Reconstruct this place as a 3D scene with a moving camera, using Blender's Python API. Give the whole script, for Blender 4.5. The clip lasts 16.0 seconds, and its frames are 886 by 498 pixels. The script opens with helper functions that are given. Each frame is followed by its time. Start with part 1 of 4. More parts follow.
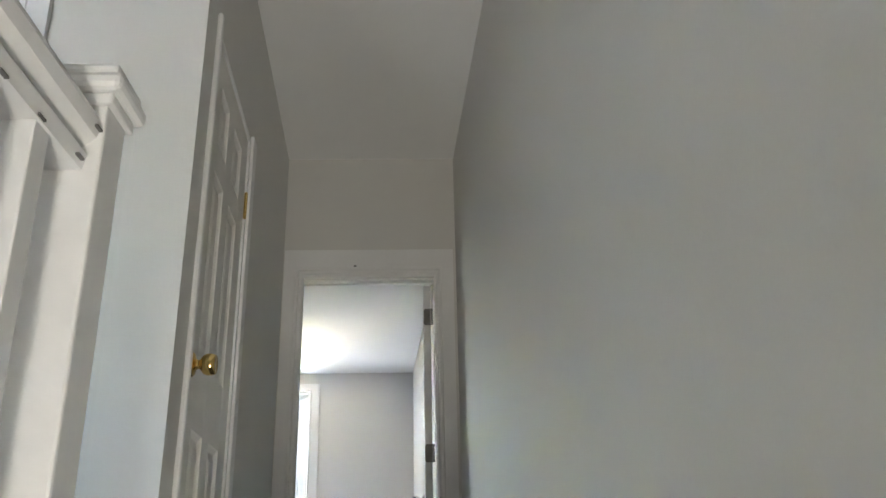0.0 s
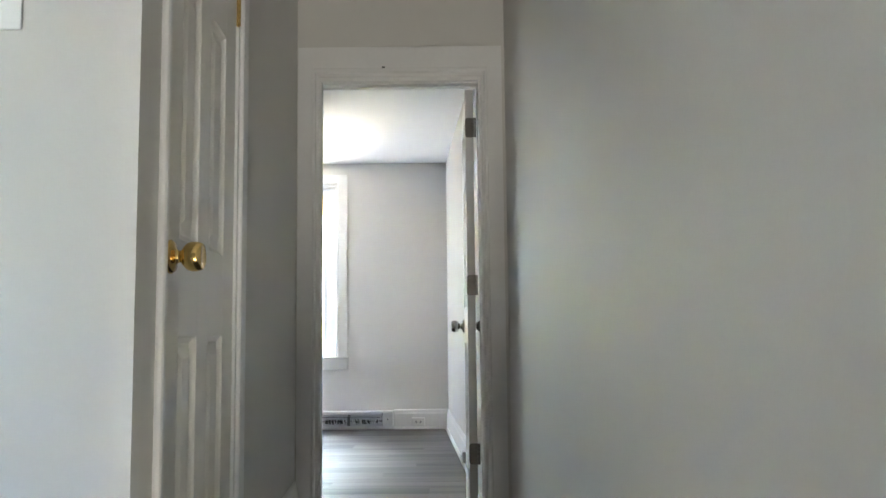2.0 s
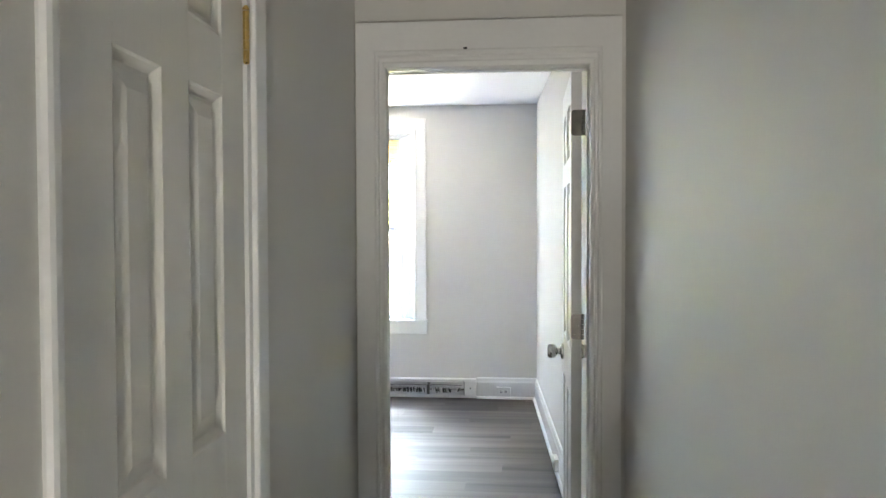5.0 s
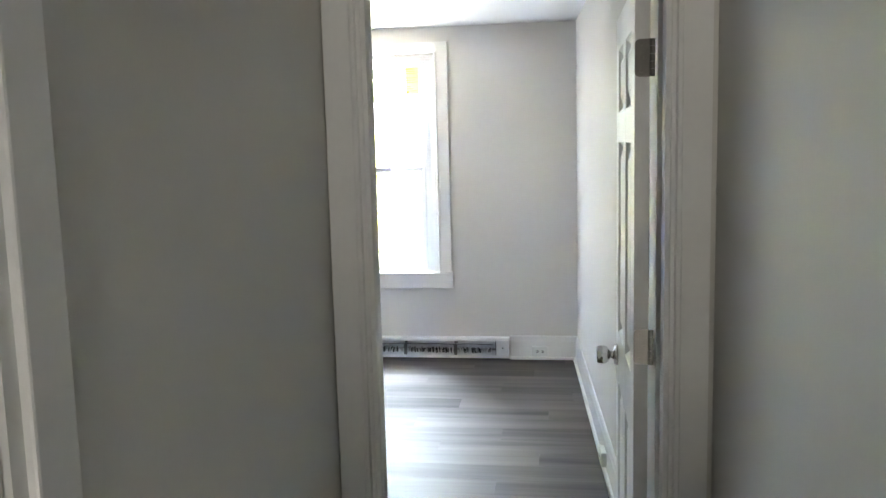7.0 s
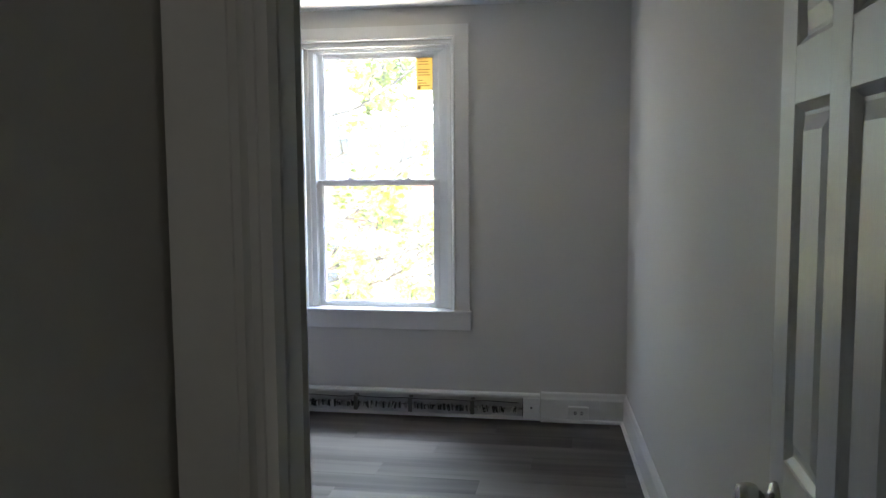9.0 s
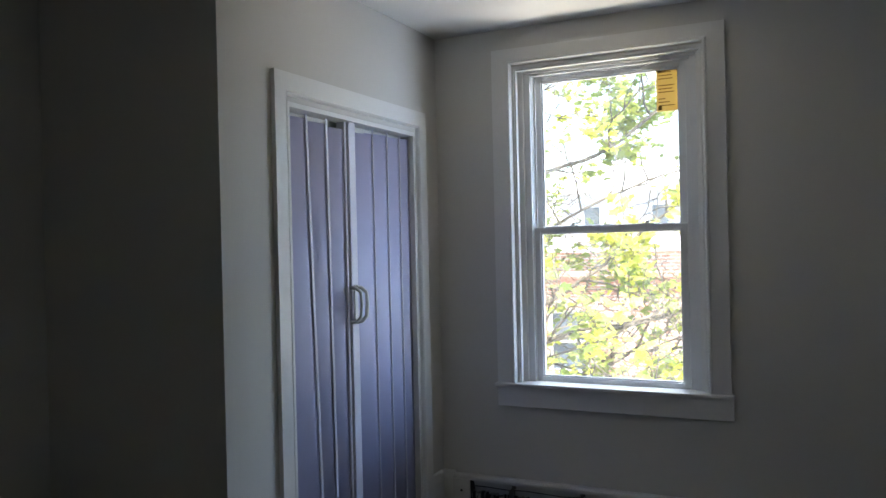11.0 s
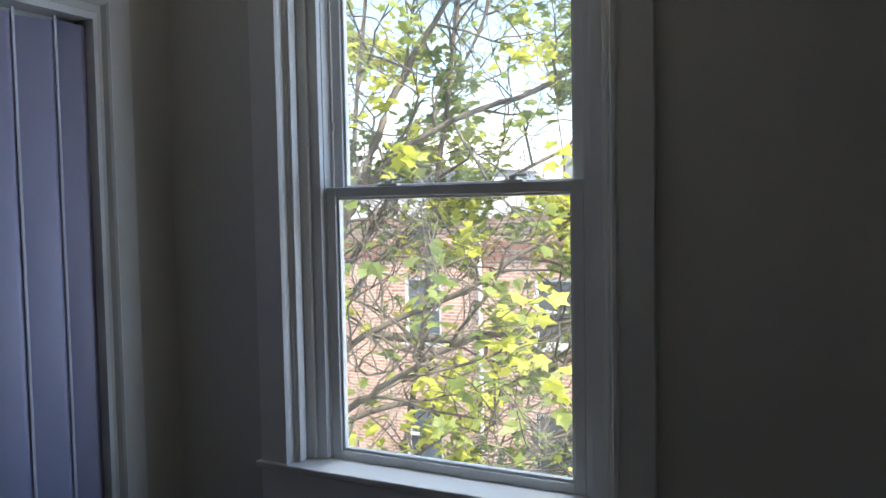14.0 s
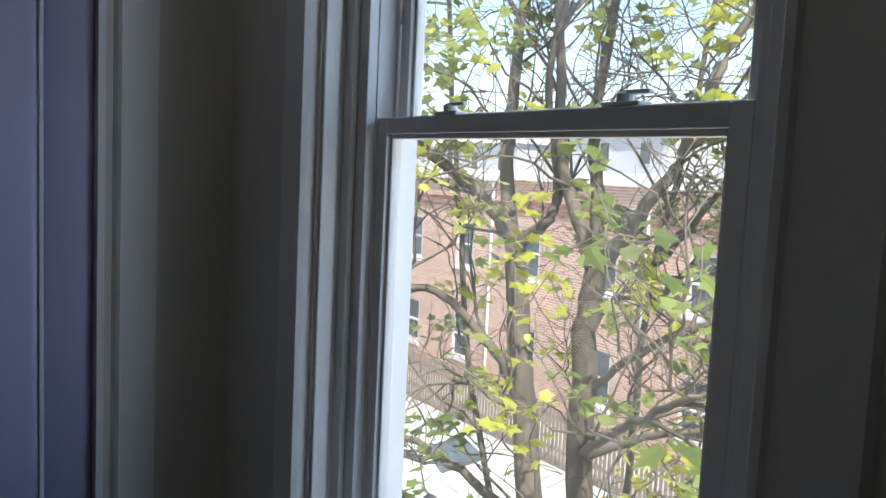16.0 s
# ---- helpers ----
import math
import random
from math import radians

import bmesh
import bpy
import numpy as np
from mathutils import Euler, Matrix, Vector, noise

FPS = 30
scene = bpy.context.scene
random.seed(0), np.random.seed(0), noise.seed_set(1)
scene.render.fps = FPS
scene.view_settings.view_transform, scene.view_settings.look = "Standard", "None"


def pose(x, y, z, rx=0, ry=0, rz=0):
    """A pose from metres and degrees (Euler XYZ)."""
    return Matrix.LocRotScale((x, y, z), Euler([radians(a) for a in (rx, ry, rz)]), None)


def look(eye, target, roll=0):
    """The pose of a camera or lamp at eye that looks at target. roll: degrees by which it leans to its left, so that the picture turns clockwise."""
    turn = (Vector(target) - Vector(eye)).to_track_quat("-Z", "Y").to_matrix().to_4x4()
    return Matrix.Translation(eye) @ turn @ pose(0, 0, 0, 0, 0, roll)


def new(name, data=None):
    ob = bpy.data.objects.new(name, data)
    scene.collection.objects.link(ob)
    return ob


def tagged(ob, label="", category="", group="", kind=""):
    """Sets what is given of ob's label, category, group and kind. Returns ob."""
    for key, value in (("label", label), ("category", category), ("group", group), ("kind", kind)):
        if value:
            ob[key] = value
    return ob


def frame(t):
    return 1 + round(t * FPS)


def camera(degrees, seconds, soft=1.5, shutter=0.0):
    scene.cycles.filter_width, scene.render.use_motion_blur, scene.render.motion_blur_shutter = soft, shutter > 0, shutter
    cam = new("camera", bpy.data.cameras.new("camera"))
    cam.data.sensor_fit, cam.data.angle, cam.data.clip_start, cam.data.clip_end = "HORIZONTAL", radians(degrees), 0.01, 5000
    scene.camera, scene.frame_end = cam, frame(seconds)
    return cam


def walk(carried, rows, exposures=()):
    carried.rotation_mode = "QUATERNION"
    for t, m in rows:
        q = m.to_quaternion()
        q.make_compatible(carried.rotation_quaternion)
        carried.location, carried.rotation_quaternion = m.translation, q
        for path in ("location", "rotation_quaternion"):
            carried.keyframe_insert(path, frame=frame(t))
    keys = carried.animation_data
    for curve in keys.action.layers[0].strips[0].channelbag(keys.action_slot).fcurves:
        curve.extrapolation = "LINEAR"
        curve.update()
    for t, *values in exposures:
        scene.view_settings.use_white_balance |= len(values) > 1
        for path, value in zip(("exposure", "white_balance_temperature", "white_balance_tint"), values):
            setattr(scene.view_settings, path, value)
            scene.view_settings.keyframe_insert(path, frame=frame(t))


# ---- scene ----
cam = camera(56.2, 16.0)
PATH = [
    (0, (0.25, -4.072, 0.513), (0.317, -2.215, 1.252), -1.2),
    (0.5, (0.226, -3.944, 0.626), (0.271, -2.043, 1.245), -1.2),
    (1, (0.257, -3.794, 0.711), (0.3, -1.853, 1.188), -1.4),
    (1.5, (0.227, -3.62, 0.794), (0.246, -1.646, 1.114), -1.9),
    (2, (0.191, -3.515, 0.91), (0.189, -1.524, 1.099), -0.6),
    (2.5, (0.233, -3.376, 0.965), (0.226, -1.379, 1.087), -0.2),
    (3, (0.234, -3.262, 1.042), (0.17, -1.265, 1.105), 0.0),
    (3.5, (0.194, -3.136, 1.151), (0.101, -1.139, 1.195), 0.2),
    (4, (0.226, -2.985, 1.219), (0.133, -0.987, 1.22), 0.7),
    (4.5, (0.188, -2.859, 1.314), (0.019, -0.866, 1.285), 0.4),
    (5, (0.141, -2.773, 1.448), (-0.061, -0.784, 1.391), -0.2),
    (5.2, (0.142, -2.733, 1.46), (-0.056, -0.745, 1.364), -0.9),
    (7.5, (0.098, -1.622, 1.627), (-0.211, 0.334, 1.349), -1.0),
    (8, (0.053, -1.299, 1.607), (-0.268, 0.651, 1.302), -0.6),
    (10.3, (-0.142, -0.117, 1.35), (-0.524, 1.847, 1.359), -1.4),
    (10.5, (-0.149, -0.022, 1.341), (-0.637, 1.918, 1.354), -1.4),
    (11, (-0.171, 0.223, 1.358), (-1.072, 2.008, 1.349), -1.3),
    (11.5, (-0.225, 0.517, 1.333), (-1.333, 2.182, 1.332), -0.7),
    (12, (-0.258, 0.822, 1.322), (-1.488, 2.4, 1.313), -1.0),
    (12.5, (-0.267, 1.193, 1.367), (-1.529, 2.745, 1.333), -1.0),
    (13, (-0.262, 1.548, 1.329), (-1.381, 3.205, 1.291), -1.1),
    (13.5, (-0.318, 1.911, 1.397), (-1.189, 3.709, 1.301), -1.9),
    (14, (-0.262, 2.267, 1.383), (-1.192, 4.035, 1.276), -1.1),
    (14.5, (-0.372, 2.528, 1.338), (-1.244, 4.324, 1.225), -0.9),
    (15, (-0.356, 2.935, 1.335), (-1.389, 4.643, 1.209), -0.4),
    (15.5, (-0.339, 3.332, 1.336), (-1.785, 4.707, 1.195), 1.5),
    (16, (-0.376, 3.499, 1.354), (-2.028, 4.609, 1.162), 2.7),
]
EXPOSURES = [(0.0, 5.6), (1.5, 5.78), (4.0, 6.03), (5.2, 6.08), (7.5, 5.4), (8.0, 4.9), (10.4, 2.75), (11.0, 2.7), (12.5, 2.25), (14.0, 1.6), (16.0, 1.25)]
walk(cam, [(t, look(eye, target, roll)) for t, eye, target, roll in PATH], EXPOSURES)

# ---- light ----

world = bpy.data.worlds.new("sky")
world.use_nodes = True
scene.world = world
wn = world.node_tree
sky = wn.nodes.new("ShaderNodeTexSky")
sky.sky_type = "NISHITA"
sky.sun_disc = False
sky.sun_elevation = radians(56)
sky.sun_rotation = radians(115)
wn.links.new(sky.outputs[0], wn.nodes["Background"].inputs[0])
wn.nodes["Background"].inputs[1].default_value = 0.15

sun = new("sun", bpy.data.lights.new("sun", "SUN"))
sun.data.energy = 4.0
sun.data.angle = radians(0.5)
sun.data.color = (1.0, 0.95, 0.87)
sun.matrix_world = look((0.78, -0.38, 1.28), (0, 0, 0))

def daylight_fill(name, eye, target, w, h, watts, colour):
    """An added area lamp, kept out of view, that stands in for sky or yard light."""
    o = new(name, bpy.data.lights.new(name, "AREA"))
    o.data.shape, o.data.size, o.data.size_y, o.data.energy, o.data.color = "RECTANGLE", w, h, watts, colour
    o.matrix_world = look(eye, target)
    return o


# two lamps added behind the viewpoint to light the stairs, hall and landing
daylight_fill("stair_fill", (0.53, -6.12, -1.20), (0.10, -1.8, 2.4), 0.4, 1.2, 1.6, (1.0, 0.95, 0.87))
daylight_fill("landing_window_fill", (-2.2, -6.12, 1.4), (0.0, -1.5, 1.7), 0.7, 0.9, 0.45, (0.76, 0.86, 1.0))
# three lamps added round the window's outside, out of sight, to brighten the bedroom
daylight_fill("window_fill_side", (0.15, 5.35, 1.5), (-2.0, 3.2, 1.15), 1.1, 1.8, 5.5, (0.38, 0.59, 1.0))
daylight_fill("window_fill_above", (-1.28, 5.7, 3.35), (-1.1, 2.2, 0.7), 1.2, 0.6, 22, (0.76, 0.86, 1.0))
daylight_fill("window_fill_below", (-1.28, 5.6, -0.60), (-1.2, 2.6, 2.6), 1.2, 0.6, 13.0, (1.0, 0.89, 0.72))


# ---- materials ----
def node_mat(name):
    m = bpy.data.materials.new(name)
    m.use_nodes = True
    return m, m.node_tree.nodes, m.node_tree.links, m.node_tree.nodes["Principled BSDF"]


def surf(name, col, rough=0.5, var=0.06, scale=2.5, bump=0.05, bscale=120.0, metal=0.0, col2=None, stretch=(1, 1, 1), rvar=0.1, rand=0.0):
    """Paint, metal, stone: a base colour with wide stains, fine grain and fine relief."""
    m, n, l, b = node_mat(name)
    co = n.new("ShaderNodeTexCoord")
    mp = n.new("ShaderNodeMapping")
    mp.inputs["Scale"].default_value = stretch
    l.new(co.outputs["Object"], mp.inputs[0])
    wide, fine = n.new("ShaderNodeTexNoise"), n.new("ShaderNodeTexNoise")
    wide.inputs["Scale"].default_value, wide.inputs["Detail"].default_value = scale, 5
    fine.inputs["Scale"].default_value, fine.inputs["Detail"].default_value = bscale, 4
    l.new(mp.outputs[0], wide.inputs["Vector"])
    l.new(mp.outputs[0], fine.inputs["Vector"])
    add = n.new("ShaderNodeMath")
    add.operation = "MULTIPLY_ADD"
    l.new(fine.outputs["Fac"], add.inputs[0])
    add.inputs[1].default_value = 0.35
    l.new(wide.outputs["Fac"], add.inputs[2])
    ramp = n.new("ShaderNodeMapRange")
    ramp.inputs["From Min"].default_value, ramp.inputs["From Max"].default_value = 0.45, 0.95
    l.new(add.outputs[0], ramp.inputs[0])
    mix = n.new("ShaderNodeMix")
    mix.data_type = "RGBA"
    lo = col2 or tuple(c * (1 - var) for c in col)
    hi = col if col2 else tuple(min(1, c * (1 + var * 0.6)) for c in col)
    mix.inputs["A"].default_value, mix.inputs["B"].default_value = (*lo, 1), (*hi, 1)
    l.new(ramp.outputs[0], mix.inputs["Factor"])
    out = mix.outputs["Result"]
    if rand:
        info = n.new("ShaderNodeObjectInfo")
        hsv = n.new("ShaderNodeHueSaturation")
        span = n.new("ShaderNodeMapRange")
        span.inputs["To Min"].default_value, span.inputs["To Max"].default_value = 1 - rand, 1 + rand
        l.new(info.outputs["Random"], span.inputs[0])
        l.new(span.outputs[0], hsv.inputs["Value"])
        l.new(out, hsv.inputs["Color"])
        out = hsv.outputs[0]
    l.new(out, b.inputs["Base Color"])
    rr = n.new("ShaderNodeMapRange")
    rr.inputs["To Min"].default_value, rr.inputs["To Max"].default_value = max(0.02, rough - rvar), min(1, rough + rvar)
    l.new(wide.outputs["Fac"], rr.inputs[0])
    l.new(rr.outputs[0], b.inputs["Roughness"])
    b.inputs["Metallic"].default_value = metal
    bp = n.new("ShaderNodeBump")
    bp.inputs["Strength"].default_value, bp.inputs["Distance"].default_value = bump, 0.004
    l.new(fine.outputs["Fac"], bp.inputs["Height"])
    l.new(bp.outputs[0], b.inputs["Normal"])
    return m


def plank_material():
    """Grey-brown vinyl plank: long streaks of grain, one tone a plank."""
    m, n, l, b = node_mat("grey_plank")
    co, info = n.new("ShaderNodeTexCoord"), n.new("ShaderNodeObjectInfo")
    shift = n.new("ShaderNodeVectorMath")
    shift.operation = "MULTIPLY_ADD"
    shift.inputs[1].default_value = (1, 1, 1)
    l.new(co.outputs["Object"], shift.inputs[0])
    off = n.new("ShaderNodeCombineXYZ")
    mul = n.new("ShaderNodeMath")
    mul.operation = "MULTIPLY"
    mul.inputs[1].default_value = 37.0
    l.new(info.outputs["Random"], mul.inputs[0])
    l.new(mul.outputs[0], off.inputs[0])
    l.new(mul.outputs[0], off.inputs[2])
    l.new(off.outputs[0], shift.inputs[2])
    mp = n.new("ShaderNodeMapping")
    mp.inputs["Scale"].default_value = (0.55, 9, 1)
    l.new(shift.outputs[0], mp.inputs[0])
    wide, fine = n.new("ShaderNodeTexNoise"), n.new("ShaderNodeTexNoise")
    wide.inputs["Scale"].default_value, wide.inputs["Detail"].default_value, wide.inputs["Distortion"].default_value = 1.0, 5, 0.6
    fine.inputs["Scale"].default_value, fine.inputs["Detail"].default_value = 5.0, 5
    l.new(mp.outputs[0], wide.inputs["Vector"])
    l.new(mp.outputs[0], fine.inputs["Vector"])
    add = n.new("ShaderNodeMath")
    add.operation = "MULTIPLY_ADD"
    add.inputs[1].default_value = 0.22
    l.new(fine.outputs["Fac"], add.inputs[0])
    l.new(wide.outputs["Fac"], add.inputs[2])
    tone = n.new("ShaderNodeMath")
    tone.operation = "MULTIPLY_ADD"
    tone.inputs[1].default_value = 0.16
    l.new(info.outputs["Random"], tone.inputs[0])
    l.new(add.outputs[0], tone.inputs[2])
    ramp = n.new("ShaderNodeValToRGB")
    e = ramp.color_ramp.elements
    e[0].position, e[0].color = 0.46, (0.042, 0.038, 0.034, 1)
    e[1].position, e[1].color = 0.98, (0.17, 0.158, 0.143, 1)
    mid = e.new(0.72)
    mid.color = (0.122, 0.112, 0.100, 1)
    l.new(tone.outputs[0], ramp.inputs[0])
    l.new(ramp.outputs[0], b.inputs["Base Color"])
    rr = n.new("ShaderNodeMapRange")
    rr.inputs["To Min"].default_value, rr.inputs["To Max"].default_value = 0.40, 0.56
    l.new(fine.outputs["Fac"], rr.inputs[0])
    l.new(rr.outputs[0], b.inputs["Roughness"])
    bp = n.new("ShaderNodeBump")
    b.inputs["Specular IOR Level"].default_value = 0.36
    bp.inputs["Strength"].default_value, bp.inputs["Distance"].default_value = 0.12, 0.002
    l.new(add.outputs[0], bp.inputs["Height"])
    l.new(bp.outputs[0], b.inputs["Normal"])
    return m


def pane_material():
    """Thin window glass, slightly dirty; its pale film also paints in a veil of glare."""
    m, n, l, b = node_mat("pane_glass")
    n.remove(b)
    out = n["Material Output"]
    clear, gloss, dust_glare = n.new("ShaderNodeBsdfTransparent"), n.new("ShaderNodeBsdfGlossy"), n.new("ShaderNodeBsdfTranslucent")
    clear.inputs[0].default_value = (0.97, 0.98, 0.97, 1)
    gloss.inputs["Roughness"].default_value = 0.01
    dust_glare.inputs[0].default_value = (0.7, 0.7, 0.68, 1)
    lw, pw, fr = n.new("ShaderNodeLayerWeight"), n.new("ShaderNodeMath"), n.new("ShaderNodeMath")
    lw.inputs[0].default_value = 0.5
    pw.operation, fr.operation = "POWER", "MULTIPLY_ADD"
    pw.inputs[1].default_value = 5.0
    fr.inputs[1].default_value, fr.inputs[2].default_value = 0.6, 0.03
    l.new(lw.outputs["Facing"], pw.inputs[0])
    l.new(pw.outputs[0], fr.inputs[0])
    a, c = n.new("ShaderNodeMixShader"), n.new("ShaderNodeMixShader")
    l.new(fr.outputs[0], a.inputs[0])
    l.new(clear.outputs[0], a.inputs[1])
    l.new(gloss.outputs[0], a.inputs[2])
    co, mp, ns = n.new("ShaderNodeTexCoord"), n.new("ShaderNodeMapping"), n.new("ShaderNodeTexNoise")
    mp.inputs["Scale"].default_value = (9, 9, 2)
    ns.inputs["Scale"].default_value, ns.inputs["Detail"].default_value = 1.0, 6
    l.new(co.outputs["Object"], mp.inputs[0])
    l.new(mp.outputs[0], ns.inputs["Vector"])
    mr = n.new("ShaderNodeMapRange")
    mr.inputs["From Min"].default_value, mr.inputs["From Max"].default_value = 0.5, 0.8
    mr.inputs["To Min"].default_value, mr.inputs["To Max"].default_value = 0.02, 0.08
    l.new(ns.outputs["Fac"], mr.inputs[0])
    l.new(mr.outputs[0], c.inputs[0])
    l.new(a.outputs[0], c.inputs[1])
    l.new(dust_glare.outputs[0], c.inputs[2])
    l.new(c.outputs[0], out.inputs[0])
    return m


def leaf_material(name, lo, hi):
    """Thin leaves that let the light through."""
    m, n, l, b = node_mat(name)
    out = n["Material Output"]
    co, ns = n.new("ShaderNodeTexCoord"), n.new("ShaderNodeTexNoise")
    ns.inputs["Scale"].default_value, ns.inputs["Detail"].default_value = 2.2, 4
    l.new(co.outputs["Object"], ns.inputs["Vector"])
    mr = n.new("ShaderNodeMapRange")
    mr.inputs["From Min"].default_value, mr.inputs["From Max"].default_value = 0.35, 0.65
    l.new(ns.outputs["Fac"], mr.inputs[0])
    mix = n.new("ShaderNodeMix")
    mix.data_type = "RGBA"
    mix.inputs["A"].default_value, mix.inputs["B"].default_value = (*lo, 1), (*hi, 1)
    l.new(mr.outputs[0], mix.inputs["Factor"])
    l.new(mix.outputs["Result"], b.inputs["Base Color"])
    b.inputs["Roughness"].default_value = 0.45
    tr = n.new("ShaderNodeBsdfTranslucent")
    l.new(mix.outputs["Result"], tr.inputs[0])
    sh = n.new("ShaderNodeMixShader")
    sh.inputs[0].default_value = 0.58
    l.new(b.outputs[0], sh.inputs[1])
    l.new(tr.outputs[0], sh.inputs[2])
    l.new(sh.outputs[0], out.inputs[0])
    return m


def brick_material():
    """Far brick facade: courses a few centimetres high, uneven fired tones."""
    m, n, l, b = node_mat("far_brick")
    co, sw, cb = n.new("ShaderNodeTexCoord"), n.new("ShaderNodeSeparateXYZ"), n.new("ShaderNodeCombineXYZ")
    l.new(co.outputs["Object"], sw.inputs[0])
    l.new(sw.outputs[0], cb.inputs[0])
    l.new(sw.outputs[2], cb.inputs[1])
    br = n.new("ShaderNodeTexBrick")
    br.inputs["Scale"].default_value = 1.0
    br.inputs["Brick Width"].default_value, br.inputs["Row Height"].default_value, br.inputs["Mortar Size"].default_value = 0.22, 0.08, 0.012
    br.inputs["Color1"].default_value = (0.36, 0.165, 0.105, 1)
    br.inputs["Color2"].default_value = (0.54, 0.31, 0.22, 1)
    br.inputs["Mortar"].default_value = (0.52, 0.47, 0.41, 1)
    l.new(cb.outputs[0], br.inputs["Vector"])
    ns = n.new("ShaderNodeTexNoise")
    ns.inputs["Scale"].default_value, ns.inputs["Detail"].default_value = 0.7, 6
    l.new(co.outputs["Object"], ns.inputs["Vector"])
    hsv = n.new("ShaderNodeHueSaturation")
    mr = n.new("ShaderNodeMapRange")
    mr.inputs["To Min"].default_value, mr.inputs["To Max"].default_value = 0.7, 1.3
    l.new(ns.outputs["Fac"], mr.inputs[0])
    l.new(mr.outputs[0], hsv.inputs["Value"])
    l.new(br.outputs["Color"], hsv.inputs["Color"])
    l.new(hsv.outputs[0], b.inputs["Base Color"])
    b.inputs["Roughness"].default_value = 0.9
    return m


WALL = surf("grey_wall_paint", (0.66, 0.645, 0.61), 0.62, 0.035, 1.3, 0.10, 160)
CEIL = surf("white_ceiling_paint", (0.84, 0.835, 0.82), 0.8, 0.03, 0.9, 0.12, 140)
TRIM = surf("white_trim_paint", (0.79, 0.785, 0.77), 0.38, 0.05, 3.0, 0.10, 60)
RAILP = surf("white_gloss_rail_paint", (0.80, 0.80, 0.79), 0.3, 0.06, 5.0, 0.12, 45)
DOORP = surf("cream_door_paint", (0.76, 0.74, 0.69), 0.42, 0.04, 2.5, 0.12, 50, stretch=(4, 4, 1))
WDOOR = surf("white_door_paint", (0.80, 0.80, 0.79), 0.36, 0.04, 2.5, 0.12, 50, stretch=(4, 4, 1))
BRASS = surf("polished_brass", (0.80, 0.56, 0.20), 0.16, 0.12, 20, 0.02, 200, 1.0, rvar=0.06)
NICKEL = surf("brushed_nickel", (0.24, 0.23, 0.215), 0.38, 0.15, 20, 0.05, 300, 1.0)
CHROME = surf("satin_chrome", (0.56, 0.55, 0.53), 0.20, 0.1, 20, 0.03, 300, 1.0, rvar=0.06)
PLASTIC = surf("white_switch_plastic", (0.78, 0.78, 0.76), 0.35, 0.03, 8, 0.02, 200)
DARKSLOT = surf("dark_slot", (0.03, 0.03, 0.03), 0.6)
VINYL = surf("white_window_vinyl", (0.76, 0.77, 0.78), 0.4, 0.05, 6, 0.06, 120)
ACCORD = surf("pale_lavender_vinyl", (0.52, 0.51, 0.71), 0.42, 0.04, 3, 0.06, 180, stretch=(3, 3, 1))
ACCTRIM = surf("white_vinyl_strip", (0.74, 0.73, 0.83), 0.38, 0.03, 5, 0.04, 150)
FINS = surf("bent_aluminium_fins", (0.42, 0.41, 0.40), 0.35, 0.8, 30, 0.4, 60, 0.5)
HEATP = surf("heater_enamel", (0.74, 0.735, 0.72), 0.42, 0.12, 9, 0.08, 90)
HEATBACK = surf("grey_heater_back", (0.70, 0.70, 0.71), 0.55, 0.2, 12, 0.2, 60)
SOOT = surf("dark_heater_bracket", (0.16, 0.155, 0.15), 0.6, 0.4, 12, 0.2, 60)
PLANK = plank_material()
SUBFLOOR = surf("dark_subfloor", (0.05, 0.045, 0.04), 0.9)
GLASS = pane_material()
STICK = leaf_material("amber_paper", (0.54, 0.40, 0.16), (0.64, 0.50, 0.24))
INK = surf("sticker_ink", (0.18, 0.11, 0.03), 0.6)
BARK = surf("grey_brown_bark", (0.20, 0.168, 0.135), 0.9, 0.4, 5, 0.9, 28, col2=(0.075, 0.062, 0.05), stretch=(1, 1, 0.35))
LEAF = leaf_material("spring_green_leaf", (0.17, 0.235, 0.06), (0.38, 0.43, 0.13))
LEAFY = leaf_material("yellow_green_leaf", (0.45, 0.47, 0.07), (0.61, 0.62, 0.13))
BRICK = brick_material()
STONE = surf("pale_painted_cornice", (0.62, 0.60, 0.57), 0.8, 0.15, 2, 0.2, 40)
BRICKCAP = surf("dark_brick_band", (0.26, 0.12, 0.085), 0.9, 0.25, 4, 0.3, 20)
ROOFW = surf("pale_flat_roof", (0.68, 0.67, 0.65), 0.8, 0.15, 0.6, 0.2, 10)
SIDING = surf("pale_grey_siding", (0.52, 0.53, 0.55), 0.7, 0.12, 0.8, 0.2, 12)
FARGLASS = surf("far_window_glass", (0.10, 0.12, 0.14), 0.12, 0.5, 1.5, 0.0, 10)
CONCRETE = surf("worn_concrete", (0.44, 0.42, 0.39), 0.9, 0.3, 0.35, 0.4, 6)
FENCE = surf("weathered_fence_wood", (0.24, 0.19, 0.15), 0.85, 0.3, 3, 0.4, 30)
IRON = surf("black_iron", (0.03, 0.03, 0.032), 0.5)
CARP = surf("pale_car_paint", (0.60, 0.63, 0.58), 0.25, 0.04, 2, 0.01, 50)
TYRE = surf("black_rubber", (0.03, 0.03, 0.03), 0.8)
EXTERIOR = surf("outer_wall_stucco", (0.45, 0.43, 0.40), 0.9, 0.15, 2, 0.3, 30)


